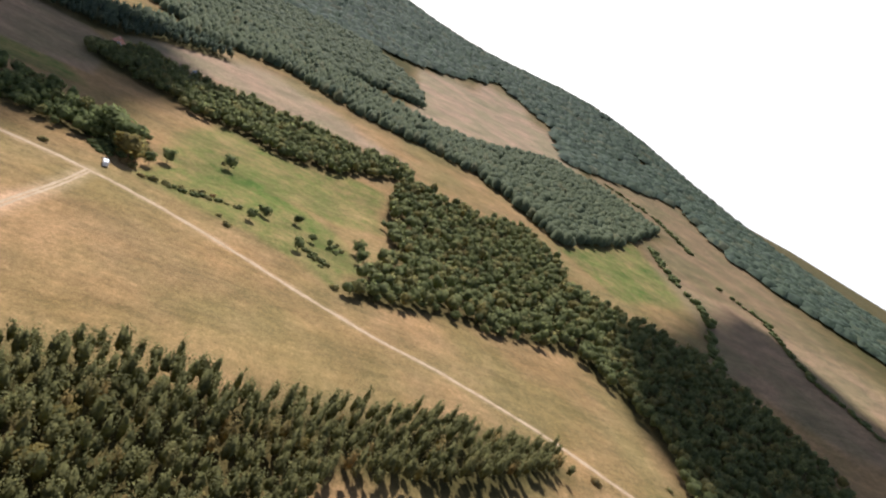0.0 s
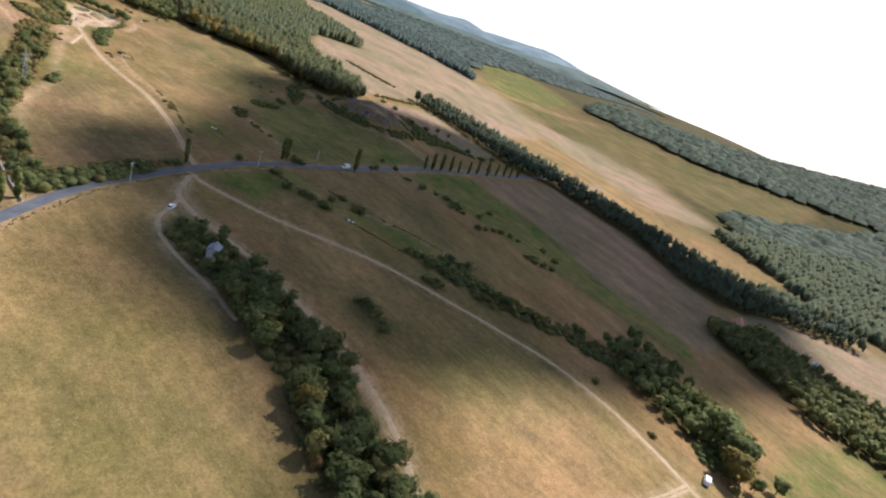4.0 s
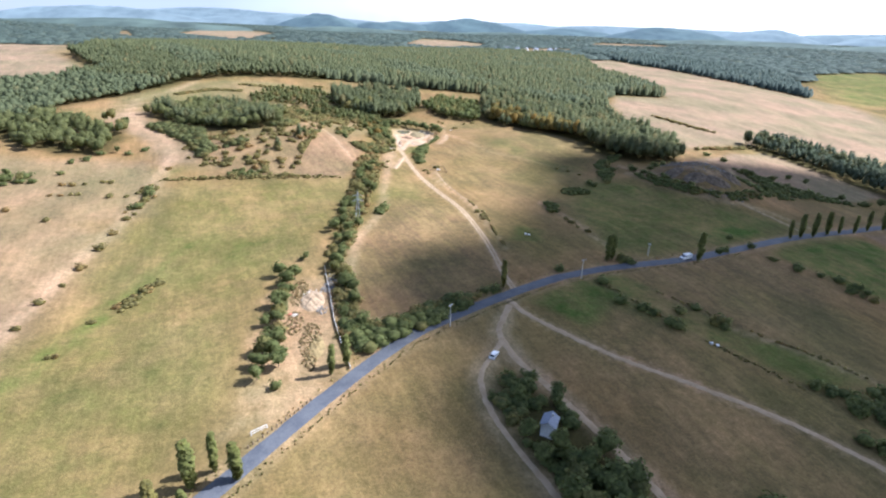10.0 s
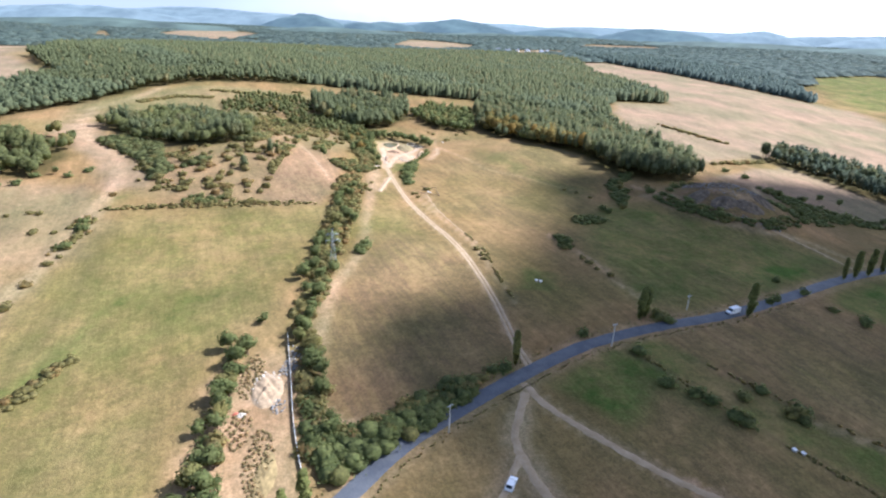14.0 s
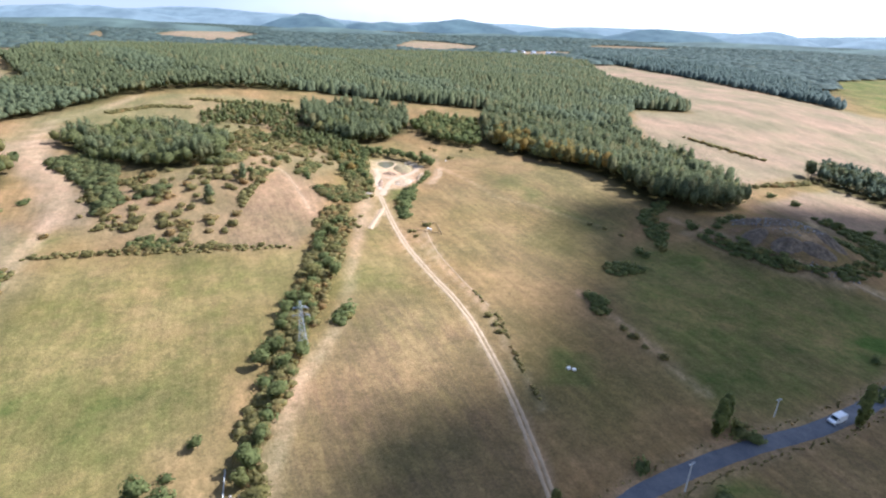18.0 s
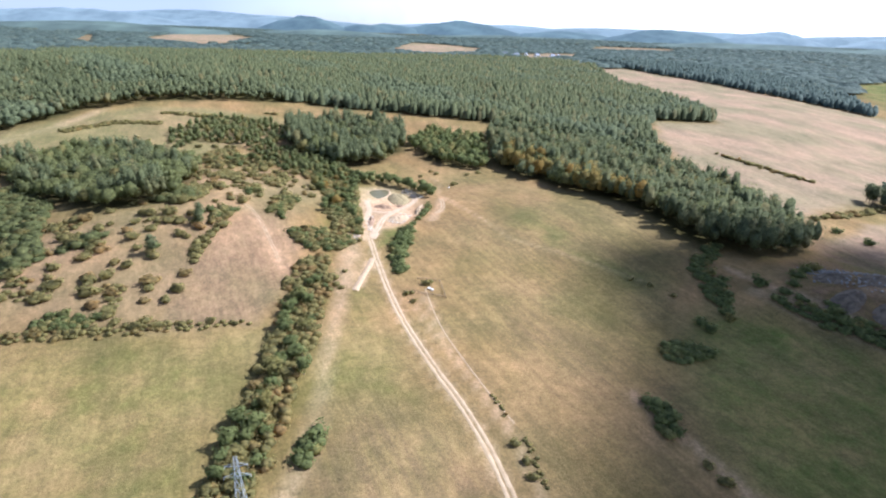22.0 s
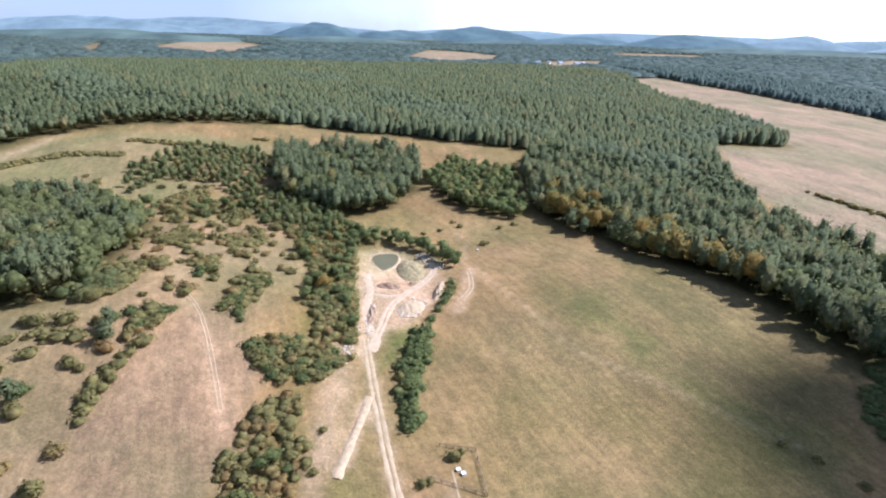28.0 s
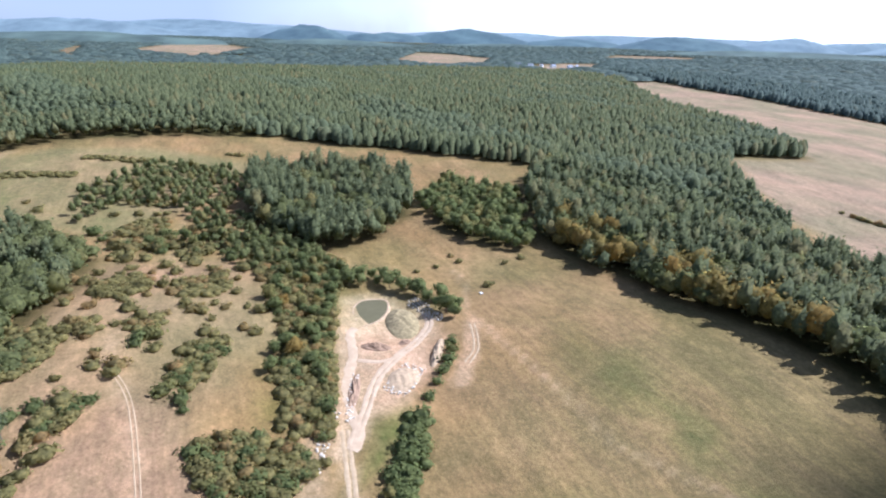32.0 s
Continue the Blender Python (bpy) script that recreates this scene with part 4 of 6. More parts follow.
for name, poly, gap, tall, leaf, shape, seed, label in (
        ("east_wood", EAST_WOOD, 4.4, 15, PINE_LEAF, "pine", 31, "dense pine wood along the edge of the meadow"),
        ("pine_block", PINE_BLOCK, 4.5, 14, PINE_LEAF, "pine", 32, "tall dark pine block behind the sand pit"),
        ("green_thicket", GREEN_BLOCK, 5.0, 9, BROAD_LEAF, "broad", 33, "bright green broadleaf thicket beside the meadow"),
        ("hill_wood", HILL_WOOD, 4.6, 12, PINE_LEAF, "pine", 34, "mixed wood on the dry hill"),
        ("west_wood", WEST_WOOD, 5.6, 11, MIXED_LEAF, "broad", 35, "broadleaf wood beside the tan lane"),
        ("east_bank_wood", EAST_BANK, 7.0, 11, MIXED_LEAF, "broad", 36, "leafy wood along the valley bank"),
        ("north_belt", BELT_NORTH, 6.0, 12, DEEP_LEAF, "pine", 37, "dark belt of pines between the fields"),
        ("east_belt", BELT_EAST, 5.5, 8, BROAD_LEAF, "broad", 38, "hedge of broadleaf trees beside the farm track"),
        ("farm_wood", FARM_WOOD, 6.0, 11, MIXED_LEAF, "broad", 39, "wooded valley with hidden farm buildings"),
        ("dark_belt", DARK_BELT, 8.5, 14, FOREST_LEAF, "pine", 41, "dark wood on the valley side"),
        ("round_wood", ROUND_WOOD, 8.5, 14, FOREST_LEAF, "broad", 42, "rounded wood below the sloping stubble field"),
        ("south_wood", SOUTH_WOOD, 3.5, 10, PLANT_LEAF, "pine", 40, "sunlit pine plantation below the golden field")):
    X, Y = scatter(poly, gap, seed, 9.0 if name in ("west_wood", "green_thicket", "east_bank_wood", "farm_wood", "east_belt") else 4.0)
    if name == "west_wood":
        closed = wobble(X, Y, 11, 3) + 0.5 * wobble(X, Y, 26, 1) < 0.2
        X, Y = X[closed], Y[closed]
    if name == "east_wood":
        free = ~(inside(X, Y, AUTUMN_EDGE) & (wobble(X, Y, 9, 3) > -0.1))
        X, Y = X[free], Y[free]
    if name in ("east_wood", "pine_block", "hill_wood"):
        leafy = wobble(X, Y, 16, 5) + 0.5 * wobble(X, Y, 7, 2) > (-0.25 if name == "hill_wood" else 0.3)
        canopy("leafy_trees", X[leafy], Y[leafy], 10.5 if name == "hill_wood" else 12.5, 60, 0.62, MIXED_LEAF, "broadleaf trees scattered through the pine wood", seed + 60, "broad", 0.2)
        X, Y = X[~leafy], Y[~leafy]
    fine = name in ("south_wood", "east_wood", "pine_block", "green_thicket", "hill_wood")
    if name in ("dark_belt", "round_wood"):
        treetops(name, X, Y, tall, gap * 0.62, leaf, label, seed, shape == "pine")
        continue
    count, size = (84, 0.32) if name == "south_wood" else (70, 0.5) if fine else (18, 1.0) if name == "north_belt" else (26, 0.85)
    canopy(name, X, Y, tall, count, size, leaf, label, seed, shape, 0.16, {"east_wood": 1.2, "pine_block": 1.2, "south_wood": 0.78}.get(name, 1.0))


X, Y = scatter([(-163, 643), (-184, 699), (-163, 748), (-130, 747), (-108, 735), (-94, 684), (-60, 648), (-45, 644), (-27, 613), (-48, 607), (-83, 624), (-125, 676), (-152, 677)], 4.9, 43)
canopy("hill_thicket", X, Y, 6.0, 46, 0.55, MIXED_LEAF, "tangle of young trees between the dry hill and the pines", 43, "broad", 0.4)
X, Y = scatter(AUTUMN_EDGE, 4.6, 44)
X, Y = (v[wobble(X, Y, 9, 3) > -0.1] for v in (X, Y))
canopy("autumn_edge", X, Y, 13.5, 70, 0.62, AUTUMN_LEAF, "yellowing broadleaf trees along the pine wood's edge", 44, "broad", 0.25)

# patchy woods of the far country
X, Y = scatter([(-2600, 1750), (-560, 1250), (-400, 1420), (-100, 1720), (220, 1660), (360, 1500), (480, 1560), (720, 1250), (1000, 1500), (2600, 2400), (2600, 3700), (-2600, 3700)], 24.0, 51)
bare = wobble(X, Y, 150, 2) + 0.5 * wobble(X, Y, 60, 6) + 0.15 > 0.85
for f in FAR_FIELDS:
    bare |= inside(X, Y, f)
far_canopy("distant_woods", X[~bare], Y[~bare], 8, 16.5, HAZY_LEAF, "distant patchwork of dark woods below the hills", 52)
X, Y = scatter([(1000, 1150), (1090, 870), (1270, 680), (1300, 560), (1060, 570), (850, 580), (760, 480), (860, 460), (1000, 440), (1180, 380), (1340, 140), (1500, 30), (1700, -70), (1500, -240), (1900, -900), (2700, -1500), (2800, 1500), (1500, 1600)], 19.5, 53)
XB, YB = scatter([(1159, -249), (1257, -407), (1357, -590), (1026, -602), (928, -673), (889, -741), (825, -793), (1100, -1300), (1900, -900), (1500, -240)], 19.5, 57)
X, Y = np.r_[X, XB], np.r_[Y, YB]
XV, YV = scatter([(690, 490), (860, 470), (1010, 450), (1190, 390), (1270, 220), (1215, 190), (1090, 92), (1000, 62), (925, 55), (850, 170), (811, 164), (872, 339), (844, 471)], 10.0, 58)
treetops("valley_side_wood", XV, YV, 13, 6.4, FOREST_LEAF, "mixed wood climbing the shaded valley side", 59, False)
bare = wobble(X, Y, 130, 4) + 0.4 * wobble(X, Y, 50, 1) > 0.8
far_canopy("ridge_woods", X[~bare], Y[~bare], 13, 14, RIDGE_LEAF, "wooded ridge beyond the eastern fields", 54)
X, Y = scatter([(355, 1700), (395, 1560), (435, 1410), (478, 1300), (502, 1180), (540, 1118), (600, 1035), (690, 1290), (560, 1600)], 7, 55)
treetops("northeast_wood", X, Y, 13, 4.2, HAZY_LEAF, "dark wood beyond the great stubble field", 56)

# low scrub that fills hedges and hillside patches
def round_plot(cx, cy, rx, ry):
    return [(cx + rx * math.cos(a), cy + ry * math.sin(a)) for a in [k * math.pi / 6 for k in range(12)]]


def scrub(name, plots, gap, tall, label, seed, leaf):
    pts = [scatter(p, gap, seed + k, 1.2) for k, p in enumerate(plots)]
    X, Y = np.concatenate([p[0] for p in pts]), np.concatenate([p[1] for p in pts])
    canopy(name, X, Y, tall, 38, min(max(0.14 * tall, 0.16), 0.44), leaf, label, seed, "bush", 0.3, 1.6)


HEDGE_BAND = [(6, 256), (1, 268), (-5, 288), (-11, 310), (-13, 334), (-12, 362), (-13, 392), (-14, 420), (-15, 450), (-15, 472),
              (-33, 474), (-32, 452), (-28, 420), (-26, 392), (-25, 362), (-22, 334), (-17, 308), (-9, 284), (-2, 264), (3, 254)]
HEDGE_NORTH = [(-51, 646), (-50, 585), (-37, 560), (-34, 534), (-21, 520), (-14, 514), (-12, 518), (-17, 540), (-21, 560), (-26, 600), (-30, 630)]
scrub("hedge_scrub", [HEDGE_BAND, HEDGE_NORTH, [(0, 250), (14, 260), (28, 269), (43, 281), (42, 285), (26, 274), (10, 264), (-2, 258)]], 2.7, 2.0, "tangled olive scrub under the hedgerow trees", 81, BUSH_LEAF)
PATCHES = [(-54, 538, 15, 6, 95), (-76, 551, 9, 4.5, 107), (-75, 588, 12, 10, 93), (-99, 581, 15, 9, 98), (-90, 545, 7, 5, 120), (-98, 529, 14, 10, 102), (-73, 507, 7, 4, 86), (-28, 505, 14, 9, 178),
           (-26, 480, 8, 6.5, 87), (-24, 538, 24, 8, 95), (-47, 612, 22, 14, 121), (-77, 641, 13, 10, 107), (-130, 653, 14, 9, 82), (-122, 621, 11, 4, 102), (-95, 623, 9, 5.5, 120), (-71, 481, 15, 2.2, 90), (-118, 639, 14, 4.5, 115)]
LOW_PATCHES = [(-112, 514, 5, 5, 0), (-134, 491, 8, 7, 0), (-142, 470, 10, 6, 0), (-124, 448, 6, 4, 0), (-91, 445, 7, 4, 0), (-95, 495, 6, 4, 0), (-118, 440, 8, 3.5, 0), (-94, 425, 8, 4, 0), (-143, 685, 14, 6, 0), (-130, 372, 3, 14, 0), (-136, 392, 5, 7, 0), (-83, 282, 3, 13, 0)]


def mat(cx, cy, a, b, turn):
    c, d = math.cos(math.radians(turn)), math.sin(math.radians(turn))
    return [(cx + x * c - y * d, cy + x * d + y * c) for x, y in round_plot(0, 0, a, b)]


ROAD_HEDGE = [(-2, 263), (2, 250), (7, 244), (13, 248), (20, 257), (29, 265), (41, 280), (41, 285), (35, 283), (22, 272), (16, 265), (9, 262)]
scrub("road_hedge", [ROAD_HEDGE], 2.4, 3.2, "tall tangled hedge between the road and the brown field", 97, BROAD_LEAF)
scrub("plot_weeds", [mat(-11, 252, 3.5, 11, 10), mat(-19, 262, 3, 8, 14), mat(-23, 284, 3, 12, 8), mat(-8, 240, 2.4, 6, 12)], 1.3, 0.5, "brown weeds on the rubble plot", 98, DRY_WEED)
scrub("ditch_weeds", [mat(50, 376, 0.9, 9, 12), mat(54, 356, 0.7, 9, 10), mat(57, 338, 0.6, 7, 8), mat(43, 397, 0.8, 6, 18)], 1.3, 0.7, "rank weeds along the ditch", 99, BUSH_LEAF)
scrub("bank_weeds", [mat(124, 290, 0.9, 16, 47), mat(154, 265, 0.9, 20, 52), mat(105, 286, 0.9, 20, 35), mat(130, 256, 0.9, 18, 42)], 1.5, 0.7, "rank weeds along the terraced banks", 66, BUSH_LEAF)
scrub("hill_scrub", [mat(*p) for p in PATCHES], 2.45, 2.3, "dense olive scrub in patches on the hill", 82, BUSH_LEAF)
OLIVE_SCRUB = [(-207, 526), (-196, 548), (-160, 519), (-138, 480), (-126, 464), (-134, 450), (-150, 478), (-184, 509)]
scrub("olive_thicket", [OLIVE_SCRUB, mat(-100, 522, 10, 9, 0), mat(-118, 476, 8, 5, 40)], 3.0, 3.6, "olive thicket of tall bushes below the hill wood", 67, MIXED_LEAF)
scrub("green_patch", [mat(-95, 426, 9, 5, 8)], 2.2, 1.5, "bright green patch of low shrubs at the field boundary", 68, BROAD_LEAF)
scrub("low_scrub", [mat(*p) for p in LOW_PATCHES], 2.4, 1.6, "low dry scrub beside the path", 80, BUSH_LEAF)
scrub("strip_scrub", [[(-252, 668), (-246, 664), (-226, 700), (-231, 706)], [(-226, 699), (-199, 708), (-200, 715), (-228, 707)], [(-211, 739), (-167, 746), (-167, 752), (-212, 746)], round_plot(-132, 778, 6, 4)], 2.6, 2.4, "strips of dry scrub across the stubble", 89, BUSH_LEAF)
scrub("boundary_scrub", [[(-136, 408), (-100, 416), (-60, 426), (-36, 432), (-36, 435), (-70, 430), (-100, 421), (-136, 412)]], 2.4, 1.3, "line of dry scrub along a field boundary", 83, BUSH_LEAF)
scrub("shrub_row", [[(4, 480), (11, 480), (11, 500), (12, 526), (6, 528), (4, 505)], round_plot(106, 427, 8, 5), round_plot(87, 394, 3, 8), [(132, 448), (140, 470), (140, 492), (156, 514), (148, 516), (134, 494), (130, 470)], round_plot(-4.6, 378, 3.4, 7)], 2.4, 2.2, "dense dark green shrubs", 84, BROAD_LEAF)
scrub("lane_scrub", [[(146, 246), (172, 246), (182, 228), (200, 212), (232, 192), (276, 164), (284, 150), (262, 132), (240, 118), (228, 128), (250, 150), (230, 176), (196, 200), (166, 220)]], 3.4, 2.6, "leafy hedge along the valley lane", 85, BROAD_LEAF)
scrub("far_hedge", [[(779, -342), (636, -340), (576, -354), (430, -300), (430, -290), (576, -343), (636, -328), (779, -332)], [(1174, -337), (1061, -442), (889, -458), (889, -448), (1061, -432), (1174, -327)],
                    [(745, -438), (693, -490), (532, -468), (464, -500), (464, -492), (532, -460), (693, -482), (745, -430)]], 8.0, 6.0, "hedge of dark bushes between the eastern fields", 90, BROAD_LEAF)
scrub("stubble_hedge", [mat(266, 690, 38, 2.6, -56), mat(270, 592, 36, 3, 28)], 2.8, 2.2, "strip of bushes left standing in the stubble", 95, BUSH_LEAF)
scrub("valley_scrub", [mat(246, 84, 20, 2.5, -52), mat(246, 26, 10, 4, 70), mat(272, 22, 8, 4, 10)], 3.0, 1.8, "olive scrub spreading through the valley meadow", 96, MIXED_LEAF)
scrub("wood_scrub", [[p for p in COTTAGE_WOOD if p[1] < 213], [(49, 233), (47, 226), (50, 217), (55, 219), (58, 224), (56, 235)], [(62, 226), (64, 217), (69, 215), (65, 223)]], 2.6, 2.2, "undergrowth of the cottage wood", 86, BROAD_LEAF)
scrub("tip_scrub", [[(150, 462), (160, 442), (178, 428), (186, 432), (170, 446), (160, 466)], [(212, 478), (228, 452), (240, 446), (256, 456), (240, 470), (226, 486)], [(158, 442), (176, 430), (200, 424), (226, 438), (222, 444), (198, 432), (176, 440), (160, 456)], [(240, 462), (300, 462), (300, 472), (262, 490), (254, 520), (244, 520), (246, 486)]], 3.2, 2.2, "dark scrub round the foot of the tip", 87, BROAD_LEAF)
for k, off in enumerate((-4.4, 4.2)):
    c = curve(ROAD[5:18], 0.9)
    d = np.gradient(c, axis=0)
    d /= np.hypot(d[:, 0], d[:, 1])[:, None]
    keep = rng.random(len(c)) < (0.75 if k == 0 else 0.4)
    p = (c + np.stack([-d[:, 1], d[:, 0]], 1) * (off + rng.normal(0, 0.5, len(c)))[:, None])[keep]
    canopy("verge_weeds", p[:, 0], p[:, 1], 0.5, 14, 0.18, BUSH_LEAF, "weeds and dead grass along the road verge", 88 + k, "bush", 0.4)

# ---- clouds that throw the shade over the east of the valley ----
def cloud_material():
    m, tr, b = material("cloud_white", 1.0)
    b.inputs["Base Color"].default_value = (0.9, 0.9, 0.9, 1)
    relief(tr, b, noise_node(tr, 0.03, 5), 0.5, 8)
    return m


CLOUD = cloud_material()
SHADE = [(42, 190), (31, 210), (25, 234), (18, 258), (10, 284), (10, 306), (17, 325), (32, 334), (50, 342), (68, 379), (86, 412), (97, 450), (95, 480), (102, 503), (116, 512), (130, 518), (150, 512), (170, 503), (230, 540), (310, 540),
         (420, 500), (540, 420), (580, 290), (520, 200), (430, 190), (360, 178), (290, 168), (240, 166), (205, 166), (150, 174), (112, 166), (100, 130), (90, 112), (80, 120), (72, 150), (58, 182)]


def cloud(name, poly, level, gap, seed, label):
    """A flat-bottomed heap of vapour puffs."""
    gen = np.random.default_rng(seed)
    base = bmesh.new()
    bmesh.ops.create_icosphere(base, subdivisions=1, radius=1)
    bv, bf = np.array([v.co[:] for v in base.verts]), np.array([[v.index for v in f.verts] for f in base.faces])
    base.free()
    X, Y = scatter(poly, gap, seed)
    r = gap * gen.uniform(0.9, 1.25, len(X))
    z = level + gen.uniform(-6, 30, len(X))
    c = np.column_stack([X + SUN_DIR.x / SUN_DIR.z * z, Y + SUN_DIR.y / SUN_DIR.z * z, z])
    v = (c[:, None] + bv[None] * (r[:, None, None] * np.array([1, 1, 0.8]))).reshape(-1, 3)
    f = (bf[None] + (np.arange(len(X)) * len(bv))[:, None, None]).reshape(-1, 3)
    return tagged(new(name, mesh_from(name, v, f, CLOUD, True)), label, "cloud", kind="structure")


SHADE_SOUTH = [(300, -160), (245, -188), (220, -178), (195, -240), (260, -400), (480, -540), (700, -430), (620, -350), (450, -200), (380, -170)]
cloud("cloud", SHADE_SOUTH, 1500, 16, 6, "white fair-weather cumulus cloud over the southern woods")
cloud("cloud", SHADE, 1500, 13, 5, "white fair-weather cumulus cloud high over the valley")


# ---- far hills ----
# aerial haze on the hills is painted: bluish base colour plus faint emission
def hill_material(name, rgb, haze_glow):
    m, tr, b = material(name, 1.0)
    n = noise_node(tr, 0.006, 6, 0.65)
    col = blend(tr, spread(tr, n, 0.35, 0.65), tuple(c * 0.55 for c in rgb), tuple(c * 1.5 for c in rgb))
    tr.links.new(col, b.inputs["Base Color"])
    b.inputs["Emission Color"].default_value = (*haze_glow, 1)
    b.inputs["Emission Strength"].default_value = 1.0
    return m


def far_hill(cx, cy, tall, wide, deep, mat_, seed):
    n = 26
    u = np.linspace(-1, 1, n)
    U, V = np.meshgrid(u, u)
    r = np.clip(1 - U**2 - V**2 * 1.0, 0, 1)
    z = tall * r**1.3 * (1 + 0.18 * wobble(U, V, 0.22, seed) + 0.06 * wobble(U, V, 0.06, seed + 3))
    X, Y = cx + U * wide, cy + V * deep
    v = np.stack([X, Y, 6 + z], -1).reshape(-1, 3)
    i = np.arange(n * n).reshape(n, n)
    f = np.stack([i[:-1, :-1], i[:-1, 1:], i[1:, 1:], i[1:, :-1]], -1).reshape(-1, 4)
    return tagged(new("far_hill", mesh_from("far_hill", v, f, mat_, True)), "hazy blue-green wooded hill on the horizon", "hill", kind="structure")


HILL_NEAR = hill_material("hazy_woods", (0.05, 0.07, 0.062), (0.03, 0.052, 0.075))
HILL_FAR = hill_material("haze_blue_distance", (0.075, 0.09, 0.09), (0.088, 0.125, 0.148))
HILL_MID = hill_material("hazy_wooded_distance", (0.055, 0.075, 0.06), (0.024, 0.034, 0.036))
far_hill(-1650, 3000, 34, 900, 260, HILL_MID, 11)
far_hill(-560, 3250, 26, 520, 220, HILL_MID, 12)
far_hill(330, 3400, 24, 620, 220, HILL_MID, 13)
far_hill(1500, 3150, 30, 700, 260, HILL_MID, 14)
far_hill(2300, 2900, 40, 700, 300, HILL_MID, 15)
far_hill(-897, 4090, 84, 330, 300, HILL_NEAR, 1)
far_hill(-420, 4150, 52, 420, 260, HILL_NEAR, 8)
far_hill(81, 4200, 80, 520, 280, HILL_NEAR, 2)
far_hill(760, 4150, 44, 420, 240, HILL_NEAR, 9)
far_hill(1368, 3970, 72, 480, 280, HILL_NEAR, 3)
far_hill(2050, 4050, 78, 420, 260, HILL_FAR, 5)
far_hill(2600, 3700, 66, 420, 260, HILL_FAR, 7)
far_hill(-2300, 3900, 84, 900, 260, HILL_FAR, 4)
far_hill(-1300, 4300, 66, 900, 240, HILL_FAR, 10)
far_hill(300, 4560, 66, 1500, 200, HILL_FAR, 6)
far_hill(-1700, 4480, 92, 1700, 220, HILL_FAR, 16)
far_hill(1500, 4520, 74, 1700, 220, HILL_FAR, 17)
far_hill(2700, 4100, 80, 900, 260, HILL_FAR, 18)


# ---- trees and bushes, area by area ----
def several(kind, places, lo=0.8, hi=1.2, group=""):
    for x, y in places:
        plant(kind, x, y, rng.uniform(lo, hi), group)


several("poplar", [(-25, 182), (-21, 190), (-18, 195), (-12, 193), (-18, 180), (-23, 168), (-26, 160), (-28, 148), (-31, 133)], 0.85, 1.1, "poplars along the road")
several("poplar", [(0, 233), (3.5, 238)], 0.7, 0.95, "poplars by the gate")
several("poplar", [(53.5, 293), (144, 333), (101, 325), (103.5, 327)], 0.95, 1.2, "lone roadside poplars")
several("poplar", [(211, 379), (219, 383), (228, 387), (240, 394), (250, 399), (262, 404), (275, 412), (289, 418), (304, 428), (317, 435), (329, 442), (343, 450)], 0.95, 1.35, "row of poplars along the road")
several("bush", [(-32, 160), (-34, 152)], 0.8, 1.0)
several("shrub", [(108, 326), (111, 324), (109, 329), (78, 312), (50, 290), (46, 289), (43, 285), (40, 282), (159, 346), (174, 368), (180, 358), (163, 349), (185, 345), (191, 336), (200, 333), (207, 330), (211, 325), (214, 321)], 0.85, 1.35)

# hedge of trees and scrub that runs north from the road
HEDGE = [(3, 258), (-1, 270), (-6, 287), (-13, 308), (-17, 334), (-20, 362), (-21, 392), (-21, 420), (-23, 450), (-24, 468)]
for x, y in curve(HEDGE, 4.2):
    wide = 3.0 if y < 340 else 5.5
    for k in range(2 if y < 340 else 3):
        if y > 340 and k == 2 and rng.random() < 0.35:
            continue
        px, py = x + rng.uniform(-wide, wide), y + rng.uniform(-2.2, 2.2)
        kind = rng.choice(["broad", "thorn", "shrub"], p=[0.3, 0.5, 0.2])
        plant(str(kind), px, py, rng.uniform(0.45, 0.8) if kind == "broad" else rng.uniform(0.7, 1.35), "hedgerow by the pit track")
for x, y in zip(*scatter(HEDGE_NORTH, 4.6, 77)):
    kind = str(rng.choice(["broad", "thorn", "shrub", "autumn"], p=[0.3, 0.3, 0.32, 0.08]))
    plant(kind, x, y, rng.uniform(0.4, 0.75) if kind in ("broad", "autumn") else rng.uniform(0.8, 1.3), "hedgerow by the pit track")
for x, y in curve([(1, 252), (8, 258), (16, 263), (26, 271), (34, 277), (40, 282)], 2.6):
    for k in range(2):
        plant("shrub" if rng.random() < 0.4 else "thorn", x + rng.uniform(-2.5, 1.5), y + rng.uniform(-1.5, 2.0), rng.uniform(0.8, 1.3), "hedge beside the road")
several("broad", [(-16, 236), (-19, 242), (-20, 249), (-24, 262), (-26, 269), (-28, 274), (-29, 290), (-28, 314), (-12, 352), (-24, 378), (-17, 415), (-26, 441)], 0.5, 0.8, "trees on the rubble plot")
for x, y in zip(*scatter([(-35, 302), (-33, 274), (-28, 252), (-24, 236), (-20, 227), (-16, 234), (-20, 254), (-25, 276), (-27, 300)], 5.2, 78)):
    kind = str(rng.choice(["broad", "thorn", "shrub"], p=[0.45, 0.35, 0.2]))
    plant(kind, x, y, rng.uniform(0.45, 0.75) if kind == "broad" else rng.uniform(0.8, 1.3), "trees on the rubble plot")
several("shrub", [(-22, 245), (-23, 251), (-25, 257), (-27, 266), (-30, 286), (-14, 226), (-20, 241), (-18, 244), (-22, 254), (-27, 276), (-28, 282), (-30, 296), (-30, 315), (-31, 304), (-24, 258), (-21, 234)], 0.7, 1.1)
several("shrub", [(-4.5, 378), (-4, 383), (-6, 374)], 1.1, 1.4)
several("broad", [(-13, 408)], 0.65, 0.8)
several("bush", [(-88, 240), (-86, 241), (-84, 278), (-82, 285), (-86, 273), (-80, 292), (-88, 262)], 0.55, 0.9)

